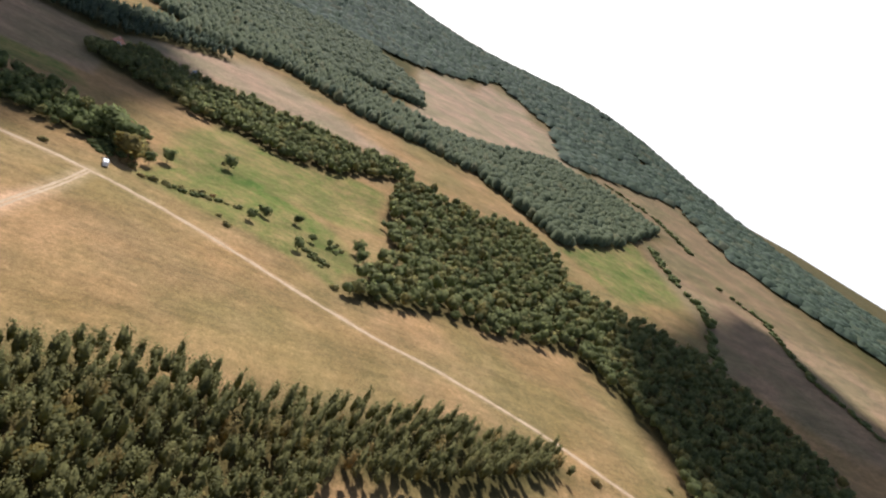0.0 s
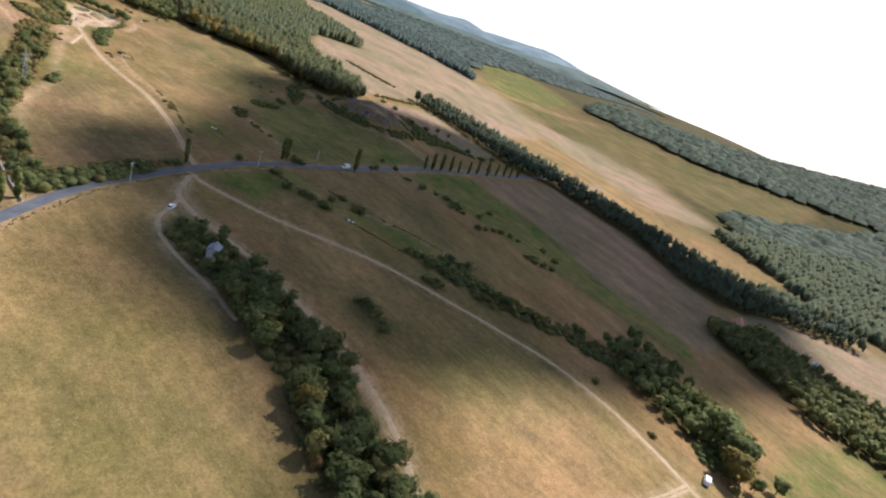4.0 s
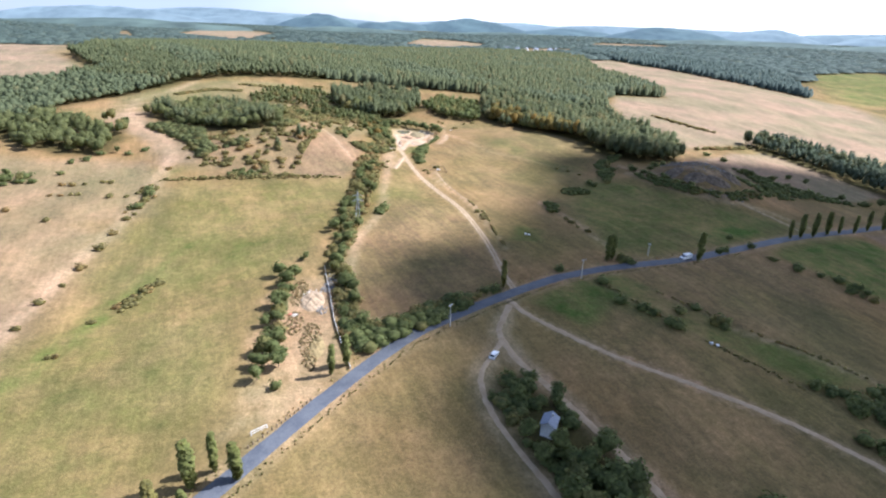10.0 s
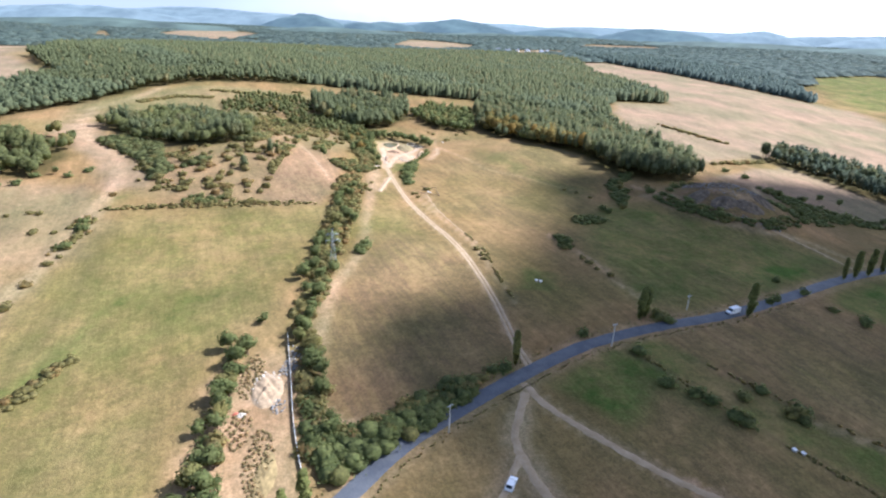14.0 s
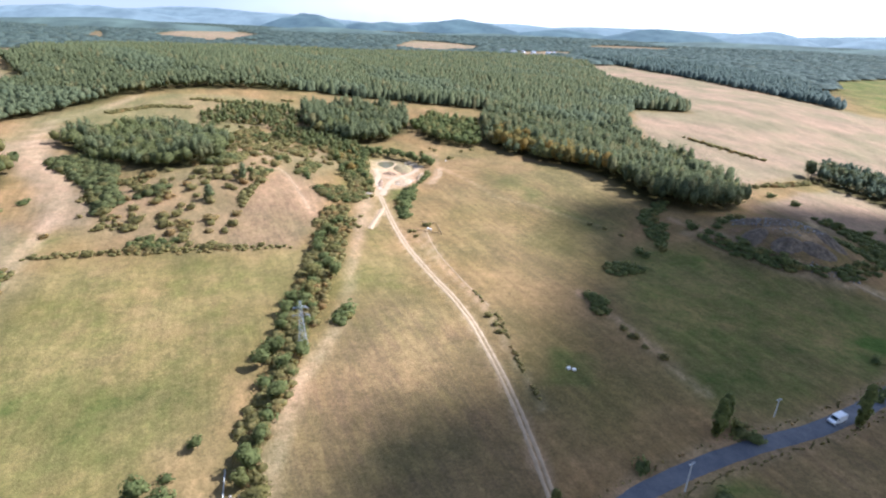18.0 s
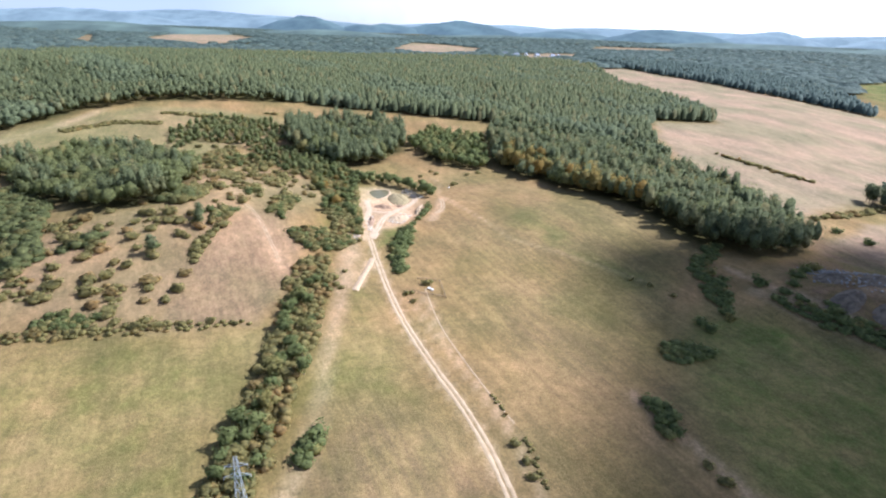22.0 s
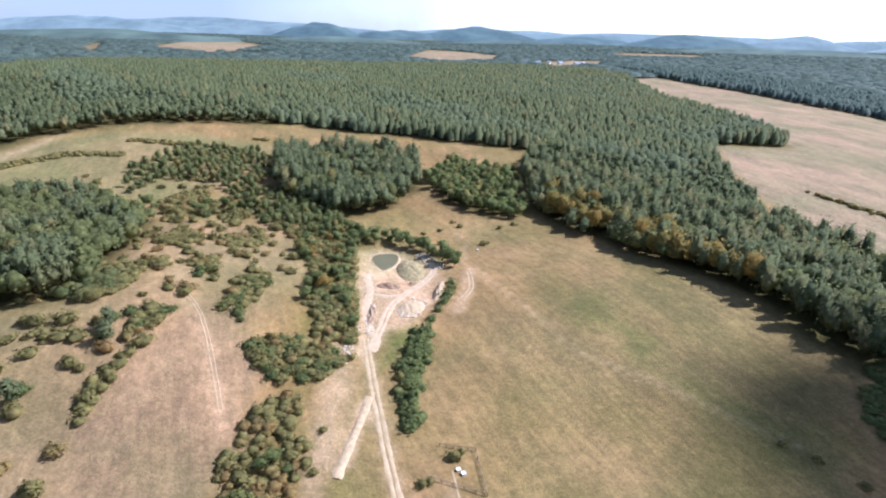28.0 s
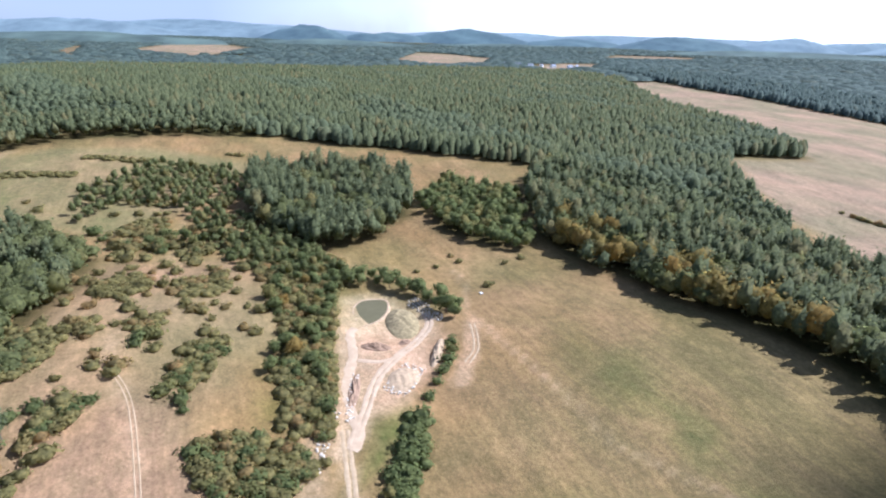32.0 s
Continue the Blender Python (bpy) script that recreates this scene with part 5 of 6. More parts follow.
# scrub along the west path and on the tan ground
several("bush", [(-178, 374), (-173, 375), (-169, 377), (-166, 378), (-149, 378), (-141, 380), (-183, 350), (-158, 342), (-160, 399), (-164, 399), (-182, 390), (-172, 394), (-177, 391), (-141, 428), (-131, 382),
                 (-129, 376), (-127, 366), (-125, 358), (-125, 351), (-122, 334), (-119, 318), (-116, 300), (-114, 286), (-113, 272), (-109, 255), (-106, 240), (-104, 226), (-134, 390), (-137, 398), (-128, 372)], 0.6, 1.15)
several("shrub", [(-205, 390), (-210, 384), (-199, 391), (-194, 407), (-201, 428), (-196, 435), (-179, 452), (-173, 462), (-195, 448), (-131, 384), (-135, 392), (-128, 366), (-208, 398), (-216, 380), (-214, 392)], 1.0, 1.7)
several("broad", [(-212, 386), (-206, 392), (-216, 396), (-222, 388), (-215, 450), (-200, 452), (-188, 455)], 0.5, 0.8)
several("bush", [(-115, 414), (-126, 413), (-106, 418), (-92, 418), (-79, 428), (-65, 428), (-88, 421), (-99, 419), (-110, 416), (-58, 430), (-72, 427), (-50, 433), (-84, 424), (-134, 410)], 0.6, 1.1, "scrub along the field boundary")
several("shrub", [(-100, 424), (-94, 424), (-90, 428), (-97, 430), (-86, 430)], 0.9, 1.3)

# scrub on the western hill
several("bush", [(-130, 460), (-113, 446), (-118, 475), (-107, 470), (-94, 444), (-132, 495), (-116, 486), (-88, 471), (-79, 451), (-83, 431), (-111, 437), (-140, 466), (-102, 500), (-91, 494), (-81, 497), (-70, 459),
                 (-69, 497), (-88, 443), (-91, 436), (-110, 446), (-129, 453), (-79, 452), (-68, 449), (-72, 475), (-71, 505), (-77, 492), (-99, 480), (-87, 440), (-69, 442), (-70, 430), (-100, 450), (-97, 462)], 0.8, 1.5, "scrub on the dry hill")
several("bush", [(-110, 474), (-110, 464), (-79, 484), (-89, 542), (-86, 541), (-95, 574), (-76, 526), (-71, 528), (-97, 607), (-88, 613), (-119, 614), (-45, 558), (-64, 574), (-72, 570), (-68, 566), (-60, 572), (-100, 570),
                 (-92, 580), (-104, 580), (-84, 560), (-80, 590), (-90, 600), (-76, 604), (-66, 600), (-58, 610), (-107, 593), (-62, 627), (-76, 631), (-120, 585), (-110, 531), (-120, 530), (-126, 520), (-114, 545)], 0.9, 1.6, "scrub on the dry hill")
several("shrub", [(-72, 539), (-70, 545), (-73, 542), (-74, 503), (-71, 510), (-70, 514), (-82, 505), (-79, 509), (-80, 497), (-54, 527), (-54, 532), (-52, 538), (-56, 522), (-50, 544), (-55, 543), (-51, 520), (-49, 517), (-86, 468), (-88, 474)], 0.75, 1.25, "dense shrubs on the dry hill")
for x, y in zip(*scatter([(-42, 502), (-41, 510), (-33, 514), (-20, 513), (-14, 508), (-14, 496), (-23, 492), (-35, 495)], 3.6, 71)):
    plant("bush" if rng.random() < 0.6 else "shrub", x, y, rng.uniform(0.8, 1.15), "thicket beside the pit track")
for x, y in zip(*scatter([(-142, 440), (-100, 430), (-74, 436), (-74, 500), (-64, 528), (-44, 534), (-40, 570), (-66, 615), (-118, 612), (-122, 560), (-100, 515), (-136, 500)], 12.0, 76)):
    plant(str(rng.choice(["bush", "thorn"], p=[0.2, 0.8])), x, y, rng.uniform(0.7, 1.5), "scattered bushes on the dry hill")
several("pine", [(-87, 470), (-78, 495), (-80, 500)], 0.45, 0.62)
several("broad", [(-130, 579), (-123, 585), (-126, 572), (-117, 633), (-110, 628), (-104, 640), (-98, 634), (-92, 646), (-116, 643), (-84, 640), (-76, 648), (-70, 640), (-64, 650), (-60, 636), (-55, 628), (-52, 640), (-46, 622), (-44, 605)], 0.5, 0.85)
for x, y in zip(*scatter([(-150, 640), (-108, 655), (-62, 650), (-40, 640), (-36, 620), (-60, 606), (-80, 622), (-120, 620)], 6.4, 72)):
    plant(str(rng.choice(["thorn", "bush", "shrub"])), x, y, rng.uniform(1.0, 1.7), "scrubby growth below the pines")
several("bush", [(-140, 668), (-150, 664), (-132, 670), (-128, 672), (-160, 700), (-172, 690), (-120, 700), (-185, 660), (-196, 668), (-205, 650), (-212, 640)], 0.8, 1.3)

# trees round the sand pit and along its track
several("broad", [(-24, 606), (-19, 606), (-13, 607), (-8, 606), (-3, 603), (2, 600), (7, 594), (11, 590), (15, 587), (18, 583), (19, 590), (-16, 613), (-6, 612), (13, 597), (-21, 610), (-11, 611), (0, 606), (5, 600)], 0.6, 0.9, "trees round the sand pit")
several("shrub", [(17, 566), (17, 561), (16, 555), (15, 549), (13, 543), (11, 536)], 0.85, 1.15)
several("shrub", [(9, 527), (8.5, 522), (8, 517), (7.5, 512), (7, 507), (6.5, 502), (7, 497), (8, 492), (8.5, 486), (9, 480), (10, 514), (4, 506), (5, 515)], 0.95, 1.4, "row of shrubs beside the track")
several("bush", [(33, 612), (31, 610), (20, 470), (22, 472), (16, 455), (15, 462), (13, 461), (46, 382), (48, 376), (49, 371), (-13, 520), (-12, 508), (-13, 476), (-12, 462)], 0.5, 0.85)
several("bush", [(40, 634), (48, 640), (20, 634), (10, 628), (2, 622), (16, 640)], 0.6, 1.0)

# bushes of the eastern meadow
several("bush", [(104, 480), (110, 475), (117, 467), (92, 377), (94, 372), (96, 366), (100, 360)], 0.6, 0.9)
several("shrub", [(103, 428), (106, 426), (109, 424), (111, 429), (107, 431), (114, 427), (85, 401), (86, 397), (88, 393), (89, 388), (87, 395), (119, 446), (121, 442), (131, 455), (135, 462), (131, 450), (138, 468), (140, 476), (140, 488), (142, 497), (146, 503), (150, 510),
                  (154, 515), (136, 472), (143, 482)], 0.8, 1.3)
several("shrub", [(238, 556), (246, 542), (244, 518), (252, 507), (251, 493), (264, 501), (269, 489), (248, 467), (275, 473), (285, 478), (298, 467), (310, 466), (225, 442), (232, 446), (215, 440), (160, 452), (166, 444), (172, 438), (178, 434), (158, 466), (154, 476), (164, 470), (170, 478), (178, 486), (186, 492)], 0.8, 1.6, "scrub on the tip mound")
several("broad", [(250, 505), (262, 498), (278, 505), (288, 500), (322, 468), (330, 478), (296, 470), (240, 462)], 0.5, 0.75)
several("bush", [(245, 722), (250, 713), (255, 705), (259, 695), (263, 686), (269, 678), (275, 670), (287, 659), (280, 664), (238, 575), (246, 580), (254, 585), (262, 590), (274, 596), (290, 604), (307, 612)], 0.9, 1.5, "scrub in the stubble field")
several("pine", [(x + rng.uniform(-3, 3), y + rng.uniform(-3, 3)) for x, y in curve([(300, 622), (318, 606), (336, 592), (352, 574), (372, 556)], 4.5)], 0.75, 1.0, "row of pines behind the tip")
several("pine", [(x + rng.uniform(-3, 3) + 6, y + rng.uniform(-3, 3) + 5) for x, y in curve([(300, 622), (318, 606), (336, 592), (352, 574), (372, 556)], 5.5)], 0.75, 1.0, "row of pines behind the tip")

# ditch trees, lane hedges and the valley to the south-east
several("shrub", [(94, 303), (97, 287), (104, 283), (107, 280), (111, 274), (113, 272), (129, 277), (131, 275), (132, 279), (125, 287), (111, 190), (113, 186), (110, 195), (112, 182), (108, 197), (118, 283), (150, 219), (146, 222)], 0.9, 1.4)
several("shrub", [(149, 242), (152, 235), (155, 240), (146, 245), (169, 245), (172, 241), (165, 228), (170, 226), (176, 226), (160, 231), (163, 224), (172, 233), (180, 226), (178, 241)], 0.9, 1.5)
several("broad", [(177, 241), (153, 233), (188, 216), (171, 213)], 0.4, 0.6)
several("shrub", [(206, 320), (209, 317), (212, 314), (226, 316), (241, 328), (214, 296), (220, 298), (228, 300), (234, 300), (240, 298), (245, 295), (238, 274), (242, 270), (247, 268), (252, 265), (264, 278), (263, 290), (243, 276), (193, 339), (184, 346)], 0.8, 1.3)
for x, y in curve([(172, 212), (190, 214), (204, 205), (220, 199), (232, 188), (250, 177), (264, 168), (276, 160), (284, 150), (278, 138), (262, 128), (246, 122), (236, 118)], 4.5):
    for k in range(2):
        kind = "broad" if rng.random() < 0.2 else "thorn"
        plant(kind, x + rng.uniform(-5, 5), y + rng.uniform(-4, 4), rng.uniform(0.45, 0.75) if kind == "broad" else rng.uniform(0.9, 1.4), "hedge along the valley lane")
plant("autumn", 237, 119, 1.75)
several("broad", [(247, 128), (252, 136)], 1.7, 2.0)
several("broad", [(246, 114), (244, 142), (258, 144)], 1.0, 1.3)
several("bush", [(307, 103), (240, 94), (244, 90), (248, 88), (233, 104), (236, 100), (230, 108), (252, 84), (225, 11), (228, 66), (234, 72), (180, -116), (208, -164), (213, 140), (205, 168)], 0.7, 1.2)
several("broad", [(262, 60), (264, 63), (278, 48), (270, 26), (264, 34)], 0.45, 0.65)
several("broad", [(237, -1), (234, -8), (249, -21), (256, -30), (263, -38), (265, -50), (271, -68), (280, -80), (287, -90)], 0.55, 0.8)

several("broad", [(263, 60), (277, 47), (302, 98), (261, 113), (249, 63), (244, 36), (282, 12), (296, -4), (270, 8)], 0.75, 1.1, "small trees in the valley meadow")

# the cottage wood and the garden plots at its southern end
for x, y in zip(*scatter(COTTAGE_WOOD, 5.4, 73)):
    if math.hypot(x - 60, y - 214) < 6.8:
        continue
    kind = rng.choice(["broad", "thorn"], p=[0.85, 0.15]) if y < 212 else rng.choice(["broad", "shrub"], p=[0.3, 0.7])
    plant(str(kind), x, y, (rng.uniform(0.65, 1.0) if y < 212 else rng.uniform(0.4, 0.6)) if kind == "broad" else rng.uniform(0.8, 1.3), "trees of the cottage wood")
for x, y in zip(*scatter([(74, 122), (84, 128), (98, 118), (104, 106), (97, 97), (82, 100), (74, 110)], 5.0, 79)):
    plant(str(rng.choice(["broad", "thorn"], p=[0.8, 0.2])), x, y, rng.uniform(0.7, 1.0), "trees of the cottage wood")
plant("autumn", 76, 144, 1.0)
plant("autumn", 72, 172, 0.8)
several("autumn", [(76, 38), (80, 33), (88, 40), (113, -4)], 0.8, 1.0, "yellowing trees in the plantation")
for x, y in zip(*scatter([(50, 92), (62, 97), (96, 100), (108, 92), (104, 70), (60, 64), (44, 76)], 4.4, 74)):
    if min(math.hypot(x - 61, y - 88), math.hypot(x - 62, y - 83), math.hypot(x - 74, y - 79)) > 4:
        plant(str(rng.choice(["broad", "thorn", "autumn"], p=[0.62, 0.3, 0.08])), x, y, rng.uniform(0.5, 0.78), "garden trees")
for model_list in MODELS.values():
    for model in model_list:
        for o in (*model.children_recursive, model):
            bpy.data.objects.remove(o)


# ---- built things ----
def plain(name, rgb, rough=0.7, metal=0.0, vary=0.15, scale=2.0, bump=0.2):
    m, tr, b = material(name, rough)
    b.inputs["Metallic"].default_value = metal
    n = noise_node(tr, scale, 5, 0.65)
    tr.links.new(blend(tr, spread(tr, n, 0.3, 0.7), tuple(c * (1 - vary) for c in rgb), tuple(min(c * (1 + vary), 1) for c in rgb)), b.inputs["Base Color"])
    relief(tr, b, n, bump, 0.03)
    return m


WHITE_WALL = plain("white_plaster", (0.72, 0.71, 0.68), 0.85)
SLATE = plain("grey_roofing", (0.2, 0.22, 0.27), 0.6, 0, 0.25, 4)
RED_TILE = plain("red_roof_tiles", (0.34, 0.15, 0.09), 0.8, 0, 0.3, 4)
DARK_GLASS = plain("dark_glass", (0.02, 0.025, 0.03), 0.08, 0, 0.1)
CAR_WHITE = plain("white_car_paint", (0.8, 0.8, 0.8), 0.25, 0, 0.02)
RUBBER = plain("tyre_rubber", (0.025, 0.025, 0.025), 0.9)
STEEL = plain("galvanised_steel", (0.5, 0.54, 0.58), 0.5, 0.6, 0.15, 5)
CONCRETE = plain("pale_concrete", (0.55, 0.53, 0.49), 0.9, 0, 0.2, 1.5)
STONE = plain("pale_broken_stone", (0.54, 0.48, 0.4), 0.95, 0, 0.3, 1.2)
GREY_STONE = plain("grey_broken_stone", (0.24, 0.225, 0.205), 0.95, 0, 0.3, 1.2)
EARTH = plain("reddish_earth", (0.25, 0.165, 0.108), 1.0, 0, 0.3, 0.6, 0.8)
SAND_PILE = plain("loose_sand", (0.37, 0.27, 0.17), 1.0, 0, 0.3, 0.8, 0.6)
TIMBER = plain("weathered_timber", (0.2, 0.15, 0.1), 0.9, 0, 0.3, 3)
WATER = plain("murky_pond_water", (0.12, 0.105, 0.055), 0.2, 0, 0.12, 0.15, 0.02)
TEAL = plain("teal_painted_sheet", (0.08, 0.42, 0.36), 0.5)
BRICK_RED = plain("faded_red_sheet", (0.45, 0.13, 0.09), 0.7)


def part(name, bm, mat_, parent, label=""):
    me = bpy.data.meshes.new(name)
    bm.to_mesh(me)
    bm.free()
    me.materials.append(mat_)
    ob = new(name, me)
    ob.parent = parent
    return tagged(ob, label)


def box(x0, x1, y0, y1, z0, z1, bevel=0.0):
    bm = bmesh.new()
    bmesh.ops.create_cube(bm, size=1, matrix=Matrix.Translation(((x0 + x1) / 2, (y0 + y1) / 2, (z0 + z1) / 2)) @ Matrix.Diagonal((x1 - x0, y1 - y0, z1 - z0, 1)))
    if bevel:
        bmesh.ops.bevel(bm, geom=bm.edges[:], offset=bevel, segments=2, affect="EDGES")
    return bm


def prism(profile, x0, x1, bevel=0.0):
    """A solid with that outline in y and z, from x0 to x1."""
    bm = bmesh.new()
    a = [bm.verts.new((x0, y, z)) for y, z in profile]
    b = [bm.verts.new((x1, y, z)) for y, z in profile]
    n = len(profile)
    bm.faces.new(a[::-1])
    bm.faces.new(b)
    for i in range(n):
        bm.faces.new((a[i], a[(i + 1) % n], b[(i + 1) % n], b[i]))
    bmesh.ops.recalc_face_normals(bm, faces=bm.faces[:])
    if bevel:
        bmesh.ops.bevel(bm, geom=bm.edges[:], offset=bevel, segments=2, affect="EDGES")
    return bm


def wheel_mesh(x, y, r, w):
    bm = bmesh.new()
    bmesh.ops.create_cone(bm, cap_ends=True, segments=16, radius1=r, radius2=r, depth=w, matrix=Matrix.Translation((x, y, r)) @ Matrix.Rotation(math.pi / 2, 4, "X"))
    bmesh.ops.bevel(bm, geom=bm.edges[:], offset=0.02, segments=1, affect="EDGES")
    return bm


def stand(name, x, y, turn, label, category, lift=0.0, group=""):
    ob = tagged(new(name), label, category, group)
    ob.matrix_basis = pose(x, y, float(ground_at(x, y)) + lift, 0, 0, turn)
    return ob


def vehicle(name, x, y, turn, label, van=False, lift=0.0):
    """A car or a van, its nose towards local x."""
    ob = stand(name, x, y, turn, label, "van" if van else "car", lift)
    length, half, tall = (5.6, 1.0, 2.45) if van else (4.3, 0.88, 1.48)
    a, b = -length / 2, length / 2
    if van:
        outline = [(a, 0.35), (b - 0.1, 0.35), (b, 0.75), (b - 0.1, 1.15), (b - 0.95, 1.35), (b - 1.65, 2.3), (b - 1.9, tall), (a + 0.1, tall), (a, 2.2)]
    else:
        outline = [(a, 0.35), (b - 0.08, 0.35), (b, 0.6), (b - 0.15, 0.86), (b - 1.15, 0.98), (b - 1.3, 1.0), (a + 0.1, 1.0), (a, 0.8)]
    def turned(bm):
        bmesh.ops.rotate(bm, verts=bm.verts[:], cent=(0, 0, 0), matrix=Matrix.Rotation(-math.pi / 2, 3, "Z"))
        return bm
    part("body", turned(prism(outline, -half, half, 0.06)), CAR_WHITE, ob)
    if van:
        part("windscreen", turned(prism([(b - 0.98, 1.4), (b - 0.94, 1.4), (b - 1.62, 2.25), (b - 1.66, 2.25)], -half + 0.14, half - 0.14)), DARK_GLASS, ob, "dark windscreen")
        for s in (-1, 1):
            part("side_window", box(b - 2.1, b - 1.45, s * (half + 0.004) - 0.01, s * (half + 0.004) + 0.01, 1.45, 2.0), DARK_GLASS, ob, "dark cab window")
        part("roof_rail", box(a + 0.3, a + 0.36, -half + 0.1, half - 0.1, tall, tall + 0.06), STEEL, ob)
    else:
        cab = [(b - 1.25, 0.98), (b - 1.95, tall - 0.02), (a + 0.75, tall), (a + 0.12, 0.98)]
        part("cabin", turned(prism(cab, -half + 0.1, half - 0.1, 0.04)), CAR_WHITE, ob)
        part("windscreen", turned(prism([(b - 1.25, 1.02), (b - 1.31, 1.02), (b - 1.9, tall - 0.09), (b - 1.84, tall - 0.09)], -half + 0.18, half - 0.18)), DARK_GLASS, ob, "dark windscreen")
        part("rear_window", turned(prism([(a + 0.15, 1.06), (a + 0.09, 1.06), (a + 0.6, tall - 0.08), (a + 0.66, tall - 0.08)], -half + 0.2, half - 0.2)), DARK_GLASS, ob, "dark rear window")
        for s in (-1, 1):
            side = s * (half - 0.1)
            part("side_window", turned(prism([(b - 1.42, 1.04), (b - 2.0, tall - 0.1), (a + 0.82, tall - 0.1), (a + 0.36, 1.04)], side - 0.012, side + 0.012)), DARK_GLASS, ob, "dark side window")
        part("roof", box(a + 0.62, b - 1.85, -half + 0.14, half - 0.14, tall - 0.05, tall + 0.03, 0.02), CAR_WHITE, ob)
    for end in (a, b):
        part("bumper", box(end - 0.09, end + 0.07, -half + 0.05, half - 0.05, 0.32, 0.58, 0.03), CAR_WHITE if not van else RUBBER, ob)
    for s in (-1, 1):
        part("headlight", box(b - 0.1, b + 0.02, s * (half - 0.25) - 0.16, s * (half - 0.25) + 0.16, 0.68, 0.82), DARK_GLASS, ob)
        for wx_ in (a + 0.8, b - 0.85):
            w = part("wheel", wheel_mesh(wx_, s * (half - 0.06), 0.33, 0.22), RUBBER, ob)
            part("rim", wheel_mesh(wx_, s * (half + 0.035), 0.2, 0.06), STEEL, w).location.z = 0.13
    return ob


vehicle("parked_car", 47.4, 246.2, 66, "small white hatchback parked on dry grass by the track")
vehicle("delivery_van", 139, 334.5, 205, "white panel van on the asphalt road", True, 0.2)
vehicle("parked_van", 222, 119.5, 35, "white van parked at the track crossing", True)


def gable_house(name, x, y, turn, wide, deep, wall_h, roof_h, wall_mat, roof_mat, label, category, eave=0.35, chimney=True, windows=2):
    ob = stand(name, x, y, turn, label, category)
    w, d = wide / 2, deep / 2
    part("wall", prism([(-d, -0.5), (d, -0.5), (d, wall_h), (0, wall_h + roof_h), (-d, wall_h)], -w, w), wall_mat, ob)
    for s in (-1, 1):
        run = d + eave
        drop = roof_h * eave / d
        part("roof_slope", prism([(0, wall_h + roof_h + 0.02), (0, wall_h + roof_h + 0.16), (s * run, wall_h - drop + 0.16), (s * run, wall_h - drop + 0.02)], -w - eave, w + eave), roof_mat, ob)
    part("ridge", box(-w - eave, w + eave, -0.12, 0.12, wall_h + roof_h + 0.1, wall_h + roof_h + 0.22, 0.03), roof_mat, ob)
    if chimney:
        part("chimney", box(w * 0.3, w * 0.3 + 0.5, -0.7, -0.2, wall_h + roof_h * 0.5, wall_h + roof_h + 0.7, 0.02), CONCRETE, ob)
    for s in (-1, 1):
        for k in range(windows):
            cx = -w + (k + 0.7) * wide / (windows + 0.4)
            win = part("window", box(cx - 0.45, cx + 0.45, s * (d + 0.03) - 0.03, s * (d + 0.03) + 0.03, 0.95, 1.95), WHITE_WALL, ob)
            part("pane", box(cx - 0.36, cx + 0.36, s * (d + 0.065) - 0.006, s * (d + 0.065) + 0.006, 1.03, 1.87), DARK_GLASS, win)
    door = part("door", box(w - 0.02, w + 0.05, -0.45, 0.45, 0.0, 2.0), TIMBER, ob, "brown timber door")
    part("handle", box(w + 0.05, w + 0.09, 0.28, 0.34, 0.98, 1.04), STEEL, door)
    return ob


cottage = gable_house("cottage", 59.6, 214.6, 68, 4.4, 3.5, 2.9, 1.1, WHITE_WALL, SLATE, "small white cottage with a grey roof among trees", "cottage")
part("porch", box(2.2, 3.2, -1.0, 0.7, -0.4, 1.9, 0.03), WHITE_WALL, cottage)
part("porch_roof", prism([(-1.2, 1.92), (0.9, 1.92), (0.9, 2.02), (-1.2, 2.08)], 2.24, 3.4), SLATE, cottage)
part("terrace", box(-3.2, -2.2, -1.6, 1.6, -0.3, 0.35, 0.03), CONCRETE, cottage)
gable_house("farmhouse", 432, 250, 30, 15, 9, 4.2, 4.2, WHITE_WALL, RED_TILE, "white farmhouse with a red tiled roof", "house", 0.5, True, 4)
gable_house("barn", 462, 228, 30, 10, 6, 2.8, 1.8, WHITE_WALL, SLATE, "pale farm shed with a grey roof", "barn", 0.3, False)
gable_house("barn", 484, 212, 20, 8, 5, 2.6, 1.5, CONCRETE, SLATE, "small grey farm shed among trees", "barn", 0.3, False)
for x, y, turn, wide in ((1053, -800, 20, 14), (1010, -792, 70, 12), (1092, -850, 35, 13), (1139, -913, 10, 15), (1064, -858, 80, 12), (1006, -873, 25, 14), (964, -755, 60, 12), (1120, -870, 50, 12), (985, -820, 15, 13), (1040, -905, 40, 12), (1170, -895, 75, 13)):
    gable_house("village_house", x, y, turn, wide, 9, 4.5, 3.8, WHITE_WALL, RED_TILE if wide != 12 else SLATE, "white village house with a pitched roof below the ridge", "house", 0.5, True, 3)
for x, y, turn, wide in ((205, 1870, 20, 14), (235, 1890, 70, 12), (262, 1872, 30, 13), (180, 1930, 15, 14), (150, 1950, 60, 12), (300, 1850, 25, 13), (318, 1862, 50, 12), (120, 1990, 10, 14)):
    gable_house("village_house", x, y, turn, wide, 9, 4.5, 3.8, WHITE_WALL, SLATE, "white house of the hamlet behind the forest", "house", 0.5, True, 3)
gable_house("garden_hut", 61, 83, 40, 3.6, 3.0, 2.1, 0.9, WHITE_WALL, SLATE, "garden hut with a grey roof", "hut", 0.25, False, 1)
